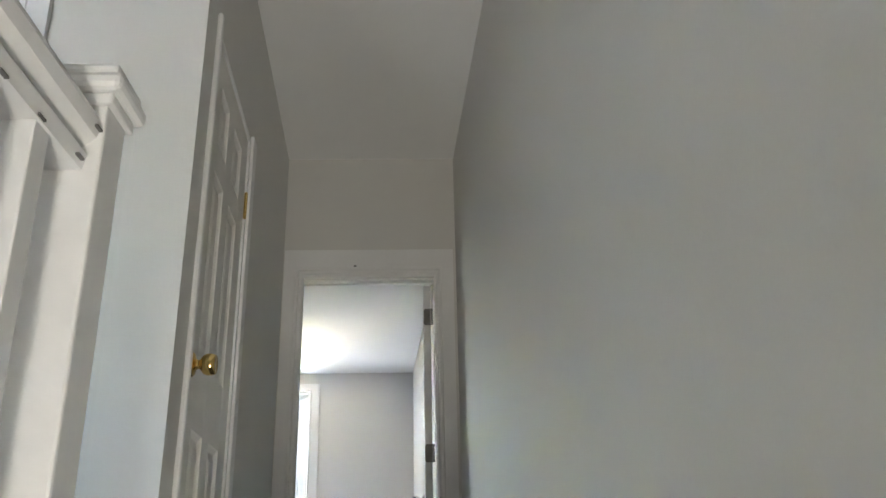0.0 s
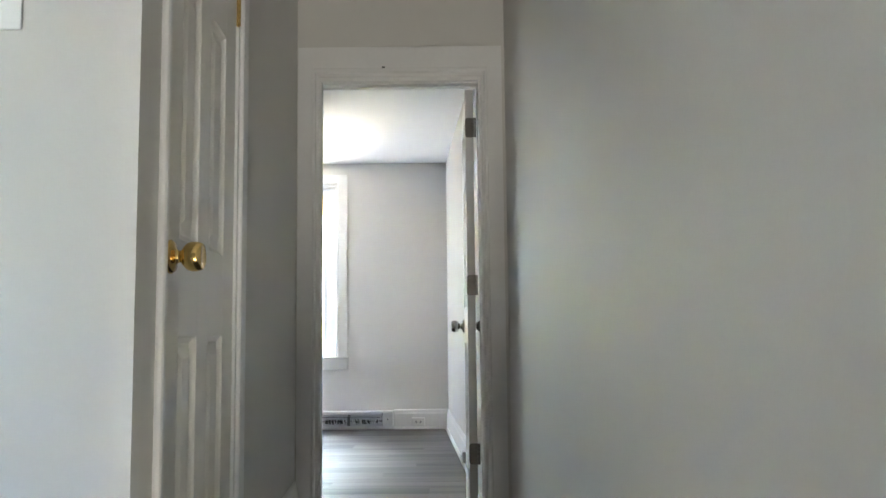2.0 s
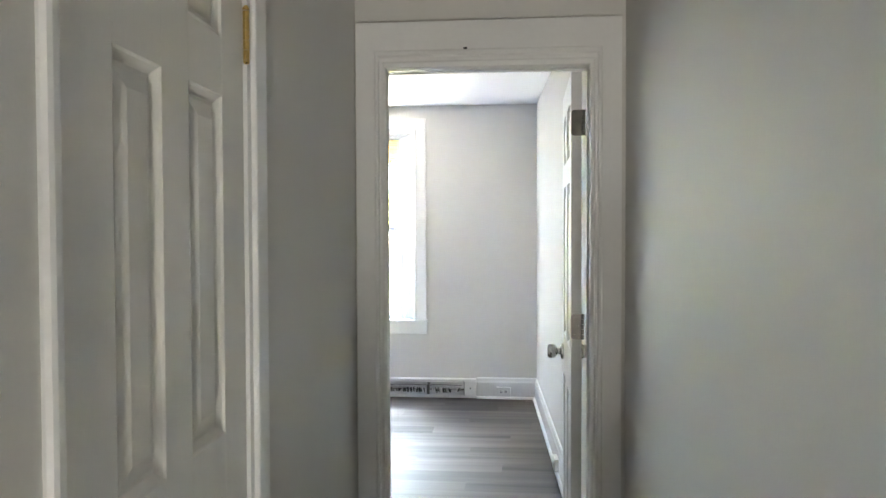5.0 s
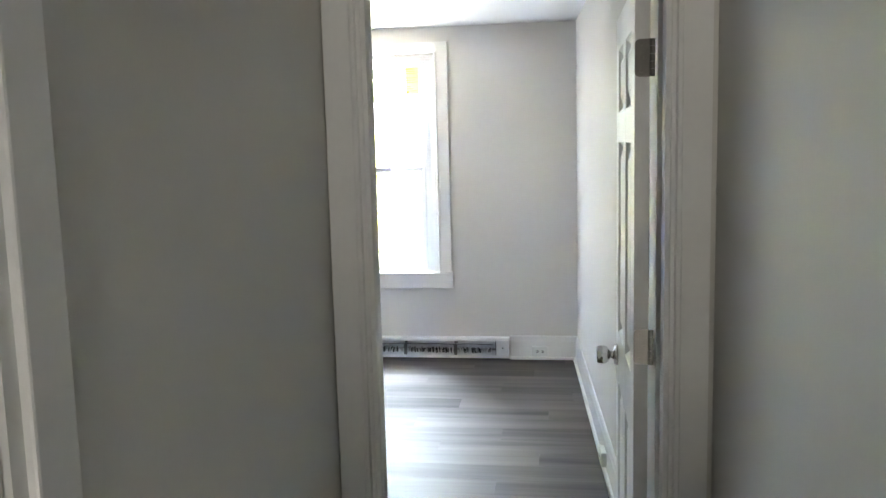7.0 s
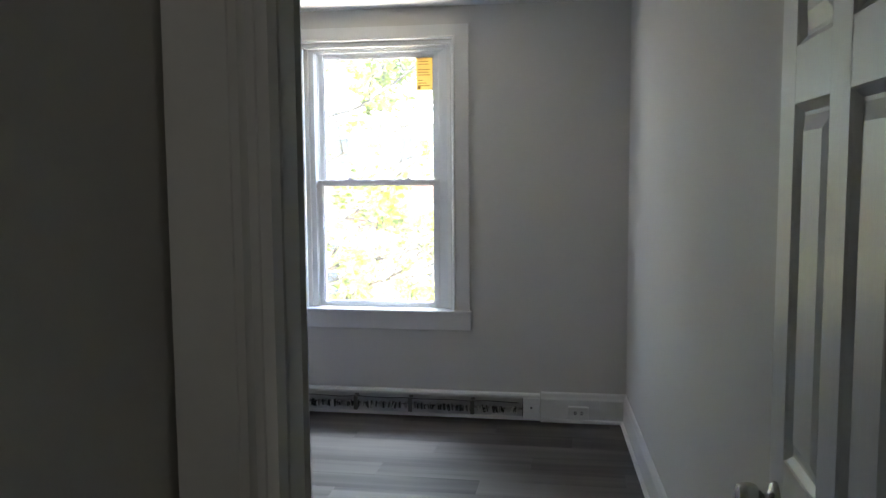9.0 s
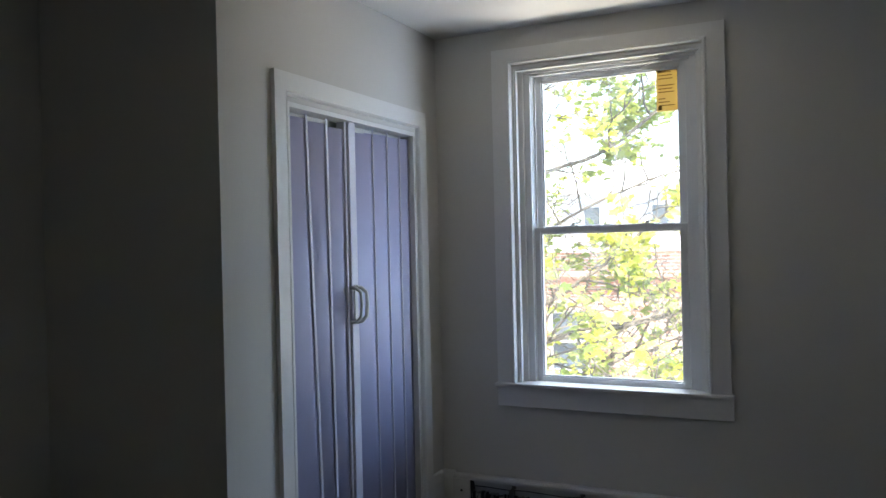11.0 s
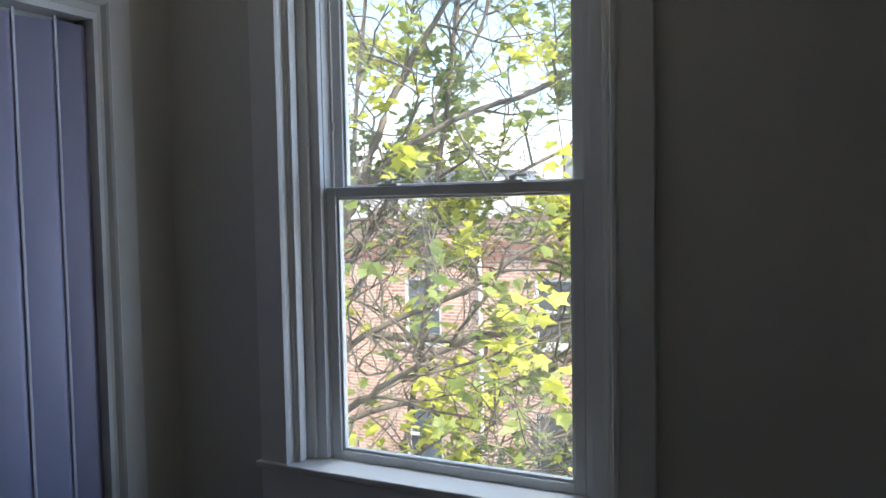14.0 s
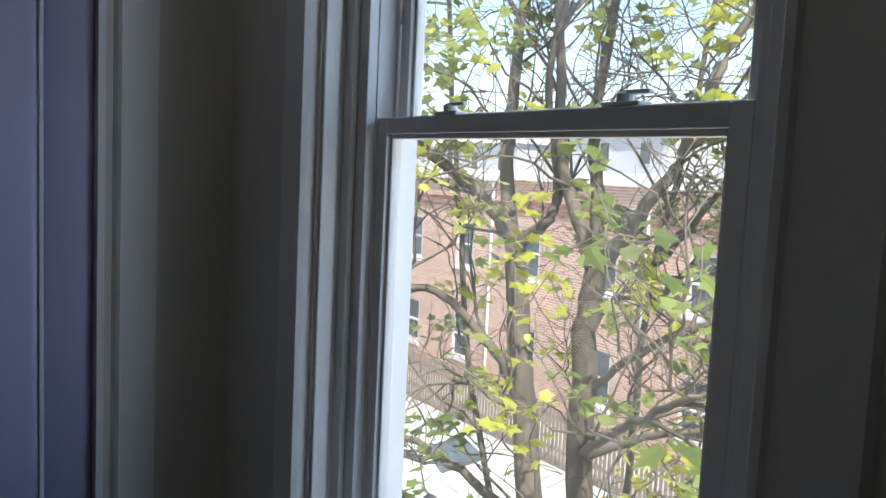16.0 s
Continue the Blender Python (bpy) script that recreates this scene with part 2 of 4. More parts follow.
# ---- building helpers ----
def mesh_ob(name, bm, mats, parent=None, smooth=False):
    bmesh.ops.recalc_face_normals(bm, faces=bm.faces[:])
    me = bpy.data.meshes.new(name)
    bm.to_mesh(me)
    bm.free()
    for m in mats if isinstance(mats, (list, tuple)) else [mats]:
        me.materials.append(m)
    if smooth:
        for p in me.polygons:
            p.use_smooth = True
    ob = new(name, me)
    if parent is not None:
        ob.parent = parent
    return ob


def add_box(bm, x0, x1, y0, y1, z0, z1, mi=0, bevel=0.0, m=None):
    part = bmesh.ops.create_cube(bm, size=1)
    vs = part["verts"]
    for v in vs:
        v.co = Vector((x0 + (v.co.x + 0.5) * (x1 - x0), y0 + (v.co.y + 0.5) * (y1 - y0), z0 + (v.co.z + 0.5) * (z1 - z0)))
    fs = {f for v in vs for f in v.link_faces}
    for f in fs:
        f.material_index = mi
    if bevel:
        es = list({e for f in fs for e in f.edges})
        r = bmesh.ops.bevel(bm, geom=es, offset=bevel, segments=2, affect="EDGES", profile=0.5)
        vs = list({v for f in r["faces"] for v in f.verts} | {v for v in vs if v.is_valid})
        for f in {f for v in vs for f in v.link_faces}:
            f.material_index = mi
    if m is not None:
        for v in set(vs):
            if v.is_valid:
                v.co = m @ v.co
    return vs


def add_sweep(bm, outline, length, m, mi=0):
    """A straight moulding: an outline of (a, b) swept along local x."""
    n = len(outline)
    ends = [[bm.verts.new(m @ Vector((s, a, b))) for a, b in outline] for s in (0, length)]
    for i in range(n):
        f = bm.faces.new((ends[0][i], ends[0][(i + 1) % n], ends[1][(i + 1) % n], ends[1][i]))
        f.material_index = mi
    for e in ends:
        bm.faces.new(e).material_index = mi


def add_lathe(bm, profile, m, n=20, mi=0):
    """A turned shape: (radius, height) turned about local z."""
    rings = []
    for r, h in profile:
        rings.append([bm.verts.new(m @ Vector((r * math.cos(2 * math.pi * i / n), r * math.sin(2 * math.pi * i / n), h))) for i in range(n)])
    for a, b in zip(rings, rings[1:]):
        for i in range(n):
            bm.faces.new((a[i], a[(i + 1) % n], b[(i + 1) % n], b[i])).material_index = mi
    for e in (rings[0], rings[-1]):
        bm.faces.new(e).material_index = mi


def add_tube(bm, pts, radii, n=7, mi=0):
    rings = []
    for i, p in enumerate(pts):
        d = (pts[min(i + 1, len(pts) - 1)] - pts[max(i - 1, 0)]).normalized()
        a = d.cross(Vector((0.31, 0.2, 0.93))).normalized()
        b = d.cross(a)
        rings.append([bm.verts.new(p + (a * math.cos(2 * math.pi * k / n) + b * math.sin(2 * math.pi * k / n)) * radii[i]) for k in range(n)])
    for a, b in zip(rings, rings[1:]):
        for k in range(n):
            bm.faces.new((a[k], a[(k + 1) % n], b[(k + 1) % n], b[k])).material_index = mi
    bm.faces.new(rings[-1]).material_index = mi
    bm.faces.new(rings[0]).material_index = mi


def along(p0, p1):
    """The frame whose x runs from p0 to p1 on plan, y to its left, z up; and the length."""
    d = Vector((p1[0] - p0[0], p1[1] - p0[1], 0))
    a = math.degrees(math.atan2(d.y, d.x))
    return pose(p0[0], p0[1], 0, 0, 0, a), d.length


def wall(name, p0, p1, thick, z0, z1, mat, label, openings=()):
    """A wall whose seen face runs from p0 to p1; its thickness lies to the left of that way. Openings are (s0, s1, z0, z1)."""
    m, n = along(p0, p1)
    bm = bmesh.new()
    s = 0.0
    for a, b, lo, hi in sorted(openings):
        add_box(bm, s, a, 0, thick, z0, z1, m=m)
        if lo > z0 + 1e-4:
            add_box(bm, a, b, 0, thick, z0, lo, m=m)
        if hi < z1 - 1e-4:
            add_box(bm, a, b, 0, thick, hi, z1, m=m)
        s = b
    add_box(bm, s, n, 0, thick, z0, z1, m=m)
    bmesh.ops.remove_doubles(bm, verts=bm.verts[:], dist=1e-5)
    return tagged(mesh_ob(name, bm, mat), label, "wall", kind="structure")


def empty(name, m=None):
    ob = new(name)
    ob.empty_display_size = 0.1
    if m is not None:
        ob.matrix_world = m
    return ob


# ---- structure: plan ----
FAR = 4.13            # window wall
ROOM_Z, HALL_Z = 2.445, 2.667
DOORWALL = 0.12       # thickness of the wall with the bedroom door


def right_room(y):
    return 0.44 - 0.055 * (y - 0.12)


def right_hall(y):
    return 0.462 - 0.05 * y


def left_hall(y):
    return -0.437 - 0.050 * y


def closet_x(y):
    return -2.112 - 0.031 * (y - 2.4)


LEFT = -3.0
CORNER_Y = -2.115      # outer corner of the landing
BACK = -6.2

# bedroom walls
wall("wall_window", (LEFT - 0.2, FAR), (0.6, FAR), 0.18, -0.3, 2.75, WALL, "pale grey painted plaster wall with a sash window",
     [(-1.735 - (LEFT - 0.2), -0.800 - (LEFT - 0.2), 0.635, 2.25)])
wall("wall_right_room", (right_room(FAR + 0.02), FAR + 0.0), (right_room(DOORWALL), DOORWALL), 0.15, -0.3, 2.7, WALL, "pale grey painted plaster bedroom wall")
wall("wall_door", (LEFT, DOORWALL), (1.0, DOORWALL), -DOORWALL, -0.3, 2.75, WALL, "grey painted wall round the bedroom doorway",
     [(-0.372 - LEFT, 0.381 - LEFT, -0.3, 2.005)])
wall("wall_left_room", (LEFT, DOORWALL), (LEFT, FAR), 0.15, -0.3, 2.7, WALL, "pale grey painted plaster bedroom wall")
wall("wall_closet_front", (LEFT, 2.40), (closet_x(2.40) - 0.11, 2.40), 0.11, -0.3, 2.7, WALL, "grey painted wall of the built-out closet, in shade")
CL0, CL1 = 2.795, 3.865
wall("wall_closet_side", (closet_x(2.515), 2.515), (closet_x(FAR), FAR), 0.11, -0.3, 2.7, WALL, "grey painted closet wall with an accordion door",
     [(CL0 - 2.515, CL1 - 2.515, -0.3, 1.925)])
# outer corner bead of the closet, closing the two walls
bm = bmesh.new()
add_box(bm, closet_x(2.4) - 0.11, closet_x(2.4), 2.40, 2.515, -0.3, 2.7)
tagged(mesh_ob("wall_closet_corner", bm, WALL), "grey painted outer corner of the closet", "wall", kind="structure")

# hall and landing walls
HC0, HC1 = 0.128, 0.837   # closet door opening, along the wall from the landing corner
wall("wall_hall_left", (left_hall(CORNER_Y + 0.111), CORNER_Y + 0.111), (left_hall(0), -0.001), 0.11, -0.3, 2.8, WALL, "grey painted hall wall with a closet door",
     [(HC0 - 0.111, HC1 - 0.111, -0.3, 2.075)])
wall("wall_landing", (-3.2, CORNER_Y), (left_hall(CORNER_Y), CORNER_Y), 0.11, -0.3, 2.8, WALL, "pale grey landing wall with a light switch",
     [(-1.62 + 3.2, -0.86 + 3.2, -0.3, 2.04)])
wall("wall_hall_right", (right_hall(0), -0.001), (right_hall(BACK), BACK), 0.15, -3.0, 2.8, WALL, "long grey painted wall beside the stairs and hall")
# unseen back wall; its openings are added where the stair and landing lamps hang
wall("wall_back", (right_hall(BACK) + 0.2, BACK), (-3.4, BACK), 0.2, -3.0, 2.8, WALL, "unseen grey painted wall behind the stairs, two openings added for lamps",
     [(0.24, 0.65, -1.8, -0.6), (2.80, 3.54, 1.05, 1.95)])
wall("wall_landing_left", (-3.2, BACK), (-3.2, CORNER_Y), 0.15, -0.3, 2.8, WALL, "grey painted landing wall")
# unseen wall, added to cut the landing lamp's beam off the near stair wall
wall("wall_landing_baffle", (-1.2, BACK), (-1.2, -4.4), 0.1, 0.0, 2.75, WALL, "unseen grey wall added to keep the landing lamp off the near stair wall")
wall("wall_stairwell", (-0.205, BACK), (-0.205, -3.05), 0.1, -3.0, -0.26, WALL, "grey wall under the landing edge")

# unseen outer shell behind the closets, added so that no daylight leaks in
bm = bmesh.new()
add_box(bm, -3.75, -3.56, -6.5, 4.6, -0.3, 3.1)
add_box(bm, 0.95, 1.15, -6.5, 4.6, -3.0, 3.1)
add_box(bm, -3.75, 1.15, -6.6, -6.41, -3.0, 0.6)
tagged(mesh_ob("outer_shell", bm, EXTERIOR), "unseen outer walls added to keep daylight out", "wall", kind="structure")


def ceiling(name, x0, x1, y0, y1, z, label):
    bm = bmesh.new()
    add_box(bm, x0, x1, y0, y1, z, z + 0.12)
    return tagged(mesh_ob(name, bm, CEIL), label, "ceiling", kind="structure")


ceiling("ceiling_room", LEFT - 0.1, 0.6, 0.10, FAR + 0.05, ROOM_Z, "smooth white bedroom ceiling")
ceiling("ceiling_hall", -3.3, 0.9, BACK - 0.1, 0.02, HALL_Z, "smooth pale hall ceiling")
# unseen roof slab, closing the shell against sun and sky
bm = bmesh.new()
add_box(bm, -3.8, 1.2, -6.6, 4.62, 2.9, 3.1)
tagged(mesh_ob("roof", bm, EXTERIOR), "unseen flat roof slab closing the house against the sky", "roof", kind="structure")

# floors
bm = bmesh.new()
add_box(bm, LEFT - 0.1, 0.6, 0.0, FAR + 0.05, -0.2, -0.008)
floor_room = tagged(mesh_ob("floor_room", bm, SUBFLOOR), "grey wood-look vinyl plank bedroom floor", "floor", kind="structure")
bm = bmesh.new()
add_box(bm, -3.3, 0.9, -3.05, -0.0005, -0.2, 0.0)
add_box(bm, -3.3, -0.205, BACK, -3.0501, -0.2, 0.0)
tagged(mesh_ob("floor_hall", bm, PLANK), "grey wood-look hall and landing floor", "floor", kind="structure")

# flight of stairs
bm = bmesh.new()
for i in range(1, 12):
    y1 = -3.05 - 0.25 * (i - 1)
    add_box(bm, -0.2045, right_hall(y1 - 0.25) - 0.002, y1 - 0.275, y1, -0.18 * i - 0.03, -0.18 * i, 0, 0.006)
    add_box(bm, -0.2045, right_hall(y1 - 0.25) - 0.002, y1 - 0.02, y1 - 0.001, -0.18 * i + 0.001, -0.18 * (i - 1) - 0.031, 1)
tagged(mesh_ob("staircase", bm, [PLANK, TRIM]), "straight stairs with grey treads and white risers", "stairs", kind="structure")
bm = bmesh.new()
add_box(bm, -0.3, 1.0, BACK - 0.2, -3.0, -3.2, -3.0)
tagged(mesh_ob("floor_below", bm, PLANK), "grey floor at the foot of the stairs", "floor", kind="structure")


# ---- trim ----
BASE = [(0, 0), (-0.016, 0), (-0.016, 0.135), (-0.012, 0.150), (-0.010, 0.168), (-0.004, 0.178), (0, 0.178)]
SHOE = [(-0.0165, 0.001), (-0.032, 0.001), (-0.031, 0.010), (-0.026, 0.017), (-0.0165, 0.020)]


def baseboard(p0, p1, label="tall white painted baseboard with a moulded top", rise=0.0):
    """Runs with the wall to its left."""
    m, n = along(p0, p1)
    bm = bmesh.new()
    add_sweep(bm, [(a, b + (rise if b > 0.1 else 0)) for a, b in BASE], n, m)
    add_sweep(bm, SHOE, n, m)
    return tagged(mesh_ob("baseboard", bm, TRIM), label, "baseboard", kind="structure")


baseboard((-0.278, FAR), (right_room(FAR) - 0.001, FAR))
baseboard((closet_x(FAR), FAR), (-2.095, FAR))
baseboard((right_room(FAR) , FAR - 0.033), (right_room(DOORWALL), DOORWALL + 0.02))
baseboard((closet_x(3.965), 3.965), (closet_x(FAR), FAR - 0.033))
baseboard((closet_x(2.40), 2.40), (closet_x(2.70), 2.70))
baseboard((LEFT + 0.034, 2.40), (closet_x(2.40), 2.40))
baseboard((LEFT, DOORWALL + 0.034), (LEFT, 2.40))
baseboard((left_hall(-1.22), -1.22), (left_hall(-0.03), -0.03), rise=0.11)
baseboard((right_hall(-0.03), -0.03), (right_hall(-3.0), -3.0))
baseboard((-0.75, CORNER_Y), (left_hall(CORNER_Y) - 0.0, CORNER_Y))

CASE = [(0, 0), (0, -0.018), (0.062, -0.018), (0.066, -0.022), (0.074, -0.022), (0.078, -0.013), (0.086, -0.013), (0.090, -0.017), (0.100, -0.014), (0.104, 0)]


def casing_set(name, m, w, h, label, outline=CASE, wide=0.104, mat=TRIM, head=1.0):
    """Two legs and a head with mitred corners, round an opening w wide and h high; m: the frame at the opening's foot, x along the wall,
    y into the wall."""
    bm = bmesh.new()
    k = len(outline)
    # the outline's first number runs from the outer edge to the inner one
    def ring(pts):
        return [bm.verts.new(m @ Vector(p)) for p in pts]
    rows = []
    rows.append(ring([(-wide + a, b, 0.0) for a, b in outline]))
    rows.append(ring([(-wide + a, b, h + (wide - a) * head) for a, b in outline]))
    rows.append(ring([(w + wide - a, b, h + (wide - a) * head) for a, b in outline]))
    rows.append(ring([(w + wide - a, b, 0.0) for a, b in outline]))
    for r0, r1 in zip(rows, rows[1:]):
        for i in range(k):
            bm.faces.new((r0[i], r0[(i + 1) % k], r1[(i + 1) % k], r1[i]))
    bm.faces.new(rows[0])
    bm.faces.new(rows[-1])
    return tagged(mesh_ob(name, bm, mat), label, "door casing", kind="structure")


# bedroom doorway
casing_set("door_casing_hall", pose(-0.340, 0, 0), 0.698, 1.99, "white moulded casing round the bedroom doorway", wide=0.090, head=1.5)
casing_set("door_casing_room", pose(0.359, DOORWALL, 0, 0, 0, 180), 0.718, 1.99, "white moulded casing round the bedroom doorway", wide=0.09)
bm = bmesh.new()
add_box(bm, -0.372, -0.353, 0.001, DOORWALL - 0.001, 0, 1.985)
add_box(bm, 0.362, 0.381, 0.001, DOORWALL - 0.001, 0, 1.985)
add_box(bm, -0.372, 0.381, 0.001, DOORWALL - 0.001, 1.9852, 2.005)
add_box(bm, -0.3528, -0.334, 0.028, 0.072, 0, 1.985, 0, 0.002)
add_box(bm, 0.350, 0.3618, 0.028, 0.072, 0, 1.985, 0, 0.002)
add_box(bm, -0.334, 0.350, 0.028, 0.072, 1.973, 1.985, 0, 0.002)
# strike plate on the jamb, and a nail head in the casing
add_box(bm, -0.3532, -0.3515, 0.074, 0.108, 0.93, 0.99, 1)
add_box(bm, -0.3532, -0.3518, 0.006, 0.020, 1.675, 1.735, 2)
add_box(bm, -0.068, -0.056, -0.0235, -0.02, 2.030, 2.036, 2)
tagged(mesh_ob("door_jamb", bm, [TRIM, NICKEL, DARKSLOT]), "white painted jamb of the bedroom doorway", "door frame", kind="structure")
bm = bmesh.new()
add_box(bm, -0.353, 0.362, -0.002, DOORWALL + 0.01, -0.005, 0.004)
tagged(mesh_ob("threshold", bm, PLANK), "thin grey wood doorway threshold", "threshold", kind="structure")


# ---- doors ----
def add_panel_door(bm, w, h, t, rows, cols, mi=0):
    """A moulded slab with sunk panels whose raised fields slope back, on both faces. x along the width, y through, z up."""
    xs = [0] + [v for c in cols for v in c] + [w]
    zs = [0] + [v for r in rows for v in r] + [h]
    for i in range(0, len(xs) - 1, 2):
        add_box(bm, xs[i], xs[i + 1], 0, t, 0, h, mi, 0.0015)
    for x0, x1 in cols:
        for i in range(0, len(zs) - 1, 2):
            add_box(bm, x0, x1, 0.0003, t - 0.0003, zs[i], zs[i + 1], mi)
        for z0, z1 in rows:
            for face, d in ((0.0, 1), (t, -1)):
                loops = []
                for inset, depth in ((0, 0.0), (0.003, 0.004), (0.014, 0.0125), (0.020, 0.0125), (0.046, 0.003)):
                    y = face + d * depth
                    loops.append([bm.verts.new((x, y, z)) for x, z in ((x0 + inset, z0 + inset), (x1 - inset, z0 + inset), (x1 - inset, z1 - inset), (x0 + inset, z1 - inset))])
                for a, b in zip(loops, loops[1:]):
                    for k in range(4):
                        bm.faces.new((a[k], a[(k + 1) % 4], b[(k + 1) % 4], b[k])).material_index = mi
                bm.faces.new(loops[-1]).material_index = mi


def slab_part(name, w, h, t, mat, parent, cols, rows):
    bm = bmesh.new()
    add_panel_door(bm, w, h, t, rows, cols)
    return mesh_ob(name, bm, mat, parent)


KNOB = [(0.033, 0), (0.034, 0.004), (0.029, 0.010), (0.016, 0.013), (0.0125, 0.018), (0.0125, 0.024), (0.019, 0.028), (0.0265, 0.035), (0.0295, 0.045),
        (0.0290, 0.056), (0.0262, 0.064), (0.0240, 0.066), (0.0200, 0.0645), (0.004, 0.0640)]


def knob_part(parent, mat, x, y, z, facing):
    bm = bmesh.new()
    add_lathe(bm, KNOB, pose(x, y, z, 90 if facing < 0 else -90), 24)
    return tagged(mesh_ob("knob", bm, mat, parent, True), "round door knob of " + ("polished brass" if mat is BRASS else "brushed nickel"))


def hinge_part(parent, mat, m):
    """A leaf with rounded corners and three screws, and the knuckle; leaf in the local xz plane."""
    bm = bmesh.new()
    r, w, h = 0.012, 0.036, 0.089
    pts = [(0, -h / 2), (0, h / 2)] + [(-w + r - r * math.sin(a), h / 2 - r + r * math.cos(a)) for a in (0, 0.52, 1.05, 1.57)] + \
          [(-w + r - r * math.cos(a), -h / 2 + r - r * math.sin(a)) for a in (0, 0.52, 1.05, 1.57)]
    front = [bm.verts.new(m @ Vector((x, -0.0022, z))) for x, z in pts]
    back = [bm.verts.new(m @ Vector((x, 0, z))) for x, z in pts]
    bm.faces.new(front)
    bm.faces.new(back)
    for i in range(len(pts)):
        j = (i + 1) % len(pts)
        bm.faces.new((front[i], front[j], back[j], back[i]))
    for i in range(5):
        z0 = -h / 2 + i * h / 5
        add_lathe(bm, [(0.0062, z0 + 0.0006), (0.0062, z0 + h / 5 - 0.0006)], m @ pose(0.005, -0.004, 0), 10)
    hinge = mesh_ob("hinge", bm, mat, parent)
    bm = bmesh.new()
    for x, z in ((-0.022, -0.031), (-0.012, 0), (-0.022, 0.031)):
        add_lathe(bm, [(0.0042, 0), (0.0040, 0.0012), (0.0, 0.0008)], m @ pose(x, -0.0022, z, 90), 10)
    mesh_ob("screw", bm, NICKEL, parent)
    return hinge


# bedroom door, standing open into the room
bed_door = empty("door_bedroom", pose(0.340, 0.132, 0.012, 0, 0, 90))
slab = slab_part("slab", 0.668, 1.965, 0.036, WDOOR, bed_door, [(0.095, 0.285), (0.375, 0.570)], [(0.20, 0.825), (0.990, 1.588), (1.680, 1.865)])
slab.location = (0, 0.012, 0)
knob_part(bed_door, CHROME, 0.607, 0.048, 0.905, 1)
knob_part(bed_door, CHROME, 0.607, 0.012, 0.905, -1)
for z in (0.355, 1.083, 1.788):
    hinge_part(bed_door, NICKEL, pose(0, 0.012, z, 0, 0, 90) @ pose(0, 0, 0, 0, 0, 180) @ pose(0, 0, 0, 0, 0, 0))
bm = bmesh.new()
add_box(bm, 0.6675, 0.6692, 0.02, 0.04, 0.875, 0.935)
mesh_ob("latch", bm, NICKEL, bed_door)
tagged(bed_door, "white six-panel door standing open on nickel hinges", "door", kind="structure")

# hall closet door, shut, in its frame
hall_m, hall_n = along((left_hall(CORNER_Y), CORNER_Y), (left_hall(0), 0))
hall_door = empty("door_hall_closet", hall_m @ pose(HC0 + 0.012, 0.004, 0.012))
slab_part("slab", HC1 - HC0 - 0.024, 2.05, 0.035, DOORP, hall_door, [(0.150, 0.300), (0.405, 0.562)], [(0.20, 0.885), (1.085, 1.655), (1.753, 1.945)])
knob_part(hall_door, BRASS, 0.077, 0.0, 1.042, -1)
for z in (0.26, 1.785):
    bm = bmesh.new()
    for i in range(5):
        add_lathe(bm, [(0.006, z - 0.045 + i * 0.018), (0.006, z - 0.0282 + i * 0.018)], pose(HC1 - HC0 - 0.021, -0.006, 0), 10)
    add_lathe(bm, [(0.003, z - 0.053), (0.0062, z - 0.05), (0.0062, z - 0.046)], pose(HC1 - HC0 - 0.021, -0.006, 0), 10)
    add_lathe(bm, [(0.0062, z + 0.046), (0.0062, z + 0.05), (0.003, z + 0.054)], pose(HC1 - HC0 - 0.021, -0.006, 0), 10)
    mesh_ob("hinge", bm, BRASS, hall_door)
tagged(hall_door, "cream six-panel closet door with a brass knob, shut", "door", kind="structure")
bm = bmesh.new()
add_box(bm, HC0 - 0.014, HC0 + 0.009, -0.003, 0.1, 0, 2.075, m=hall_m)
add_box(bm, HC1 - 0.009, HC1 + 0.014, -0.003, 0.1, 0, 2.075, m=hall_m)
add_box(bm, HC0 - 0.014, HC1 + 0.014, -0.003, 0.1, 2.066, 2.078, m=hall_m)
add_box(bm, HC0 + 0.009, HC1 - 0.009, 0.045, 0.1, 0, 2.066, m=hall_m)
add_box(bm, HC1 + 0.0141, HC1 + 0.088, -0.014, 0.001, 0, 2.10, 0, 0.004, m=hall_m)
add_box(bm, HC0 - 0.028, HC0 + 0.002, -0.020, -0.0031, 0, 2.10, 0, 0.009, m=hall_m)
tagged(mesh_ob("door_casing_hall_closet", bm, TRIM), "narrow white casing round the hall closet door", "door casing", kind="structure")

# door in the landing wall, shut, with its casing
land_door = empty("door_landing", pose(-1.605, CORNER_Y + 0.03, 0.01))
slab_part("slab", 0.73, 2.02, 0.035, WDOOR, land_door, [(0.11, 0.315), (0.415, 0.62)], [(0.20, 0.86), (1.06, 1.64), (1.74, 1.91)])
knob_part(land_door, BRASS, 0.07, 0.0, 0.96, -1)
tagged(land_door, "white six-panel landing door, shut", "door", kind="structure")
casing_set("door_casing_landing", pose(-1.61, CORNER_Y, 0), 0.74, 2.03, "white moulded casing round the landing door", wide=0.1)

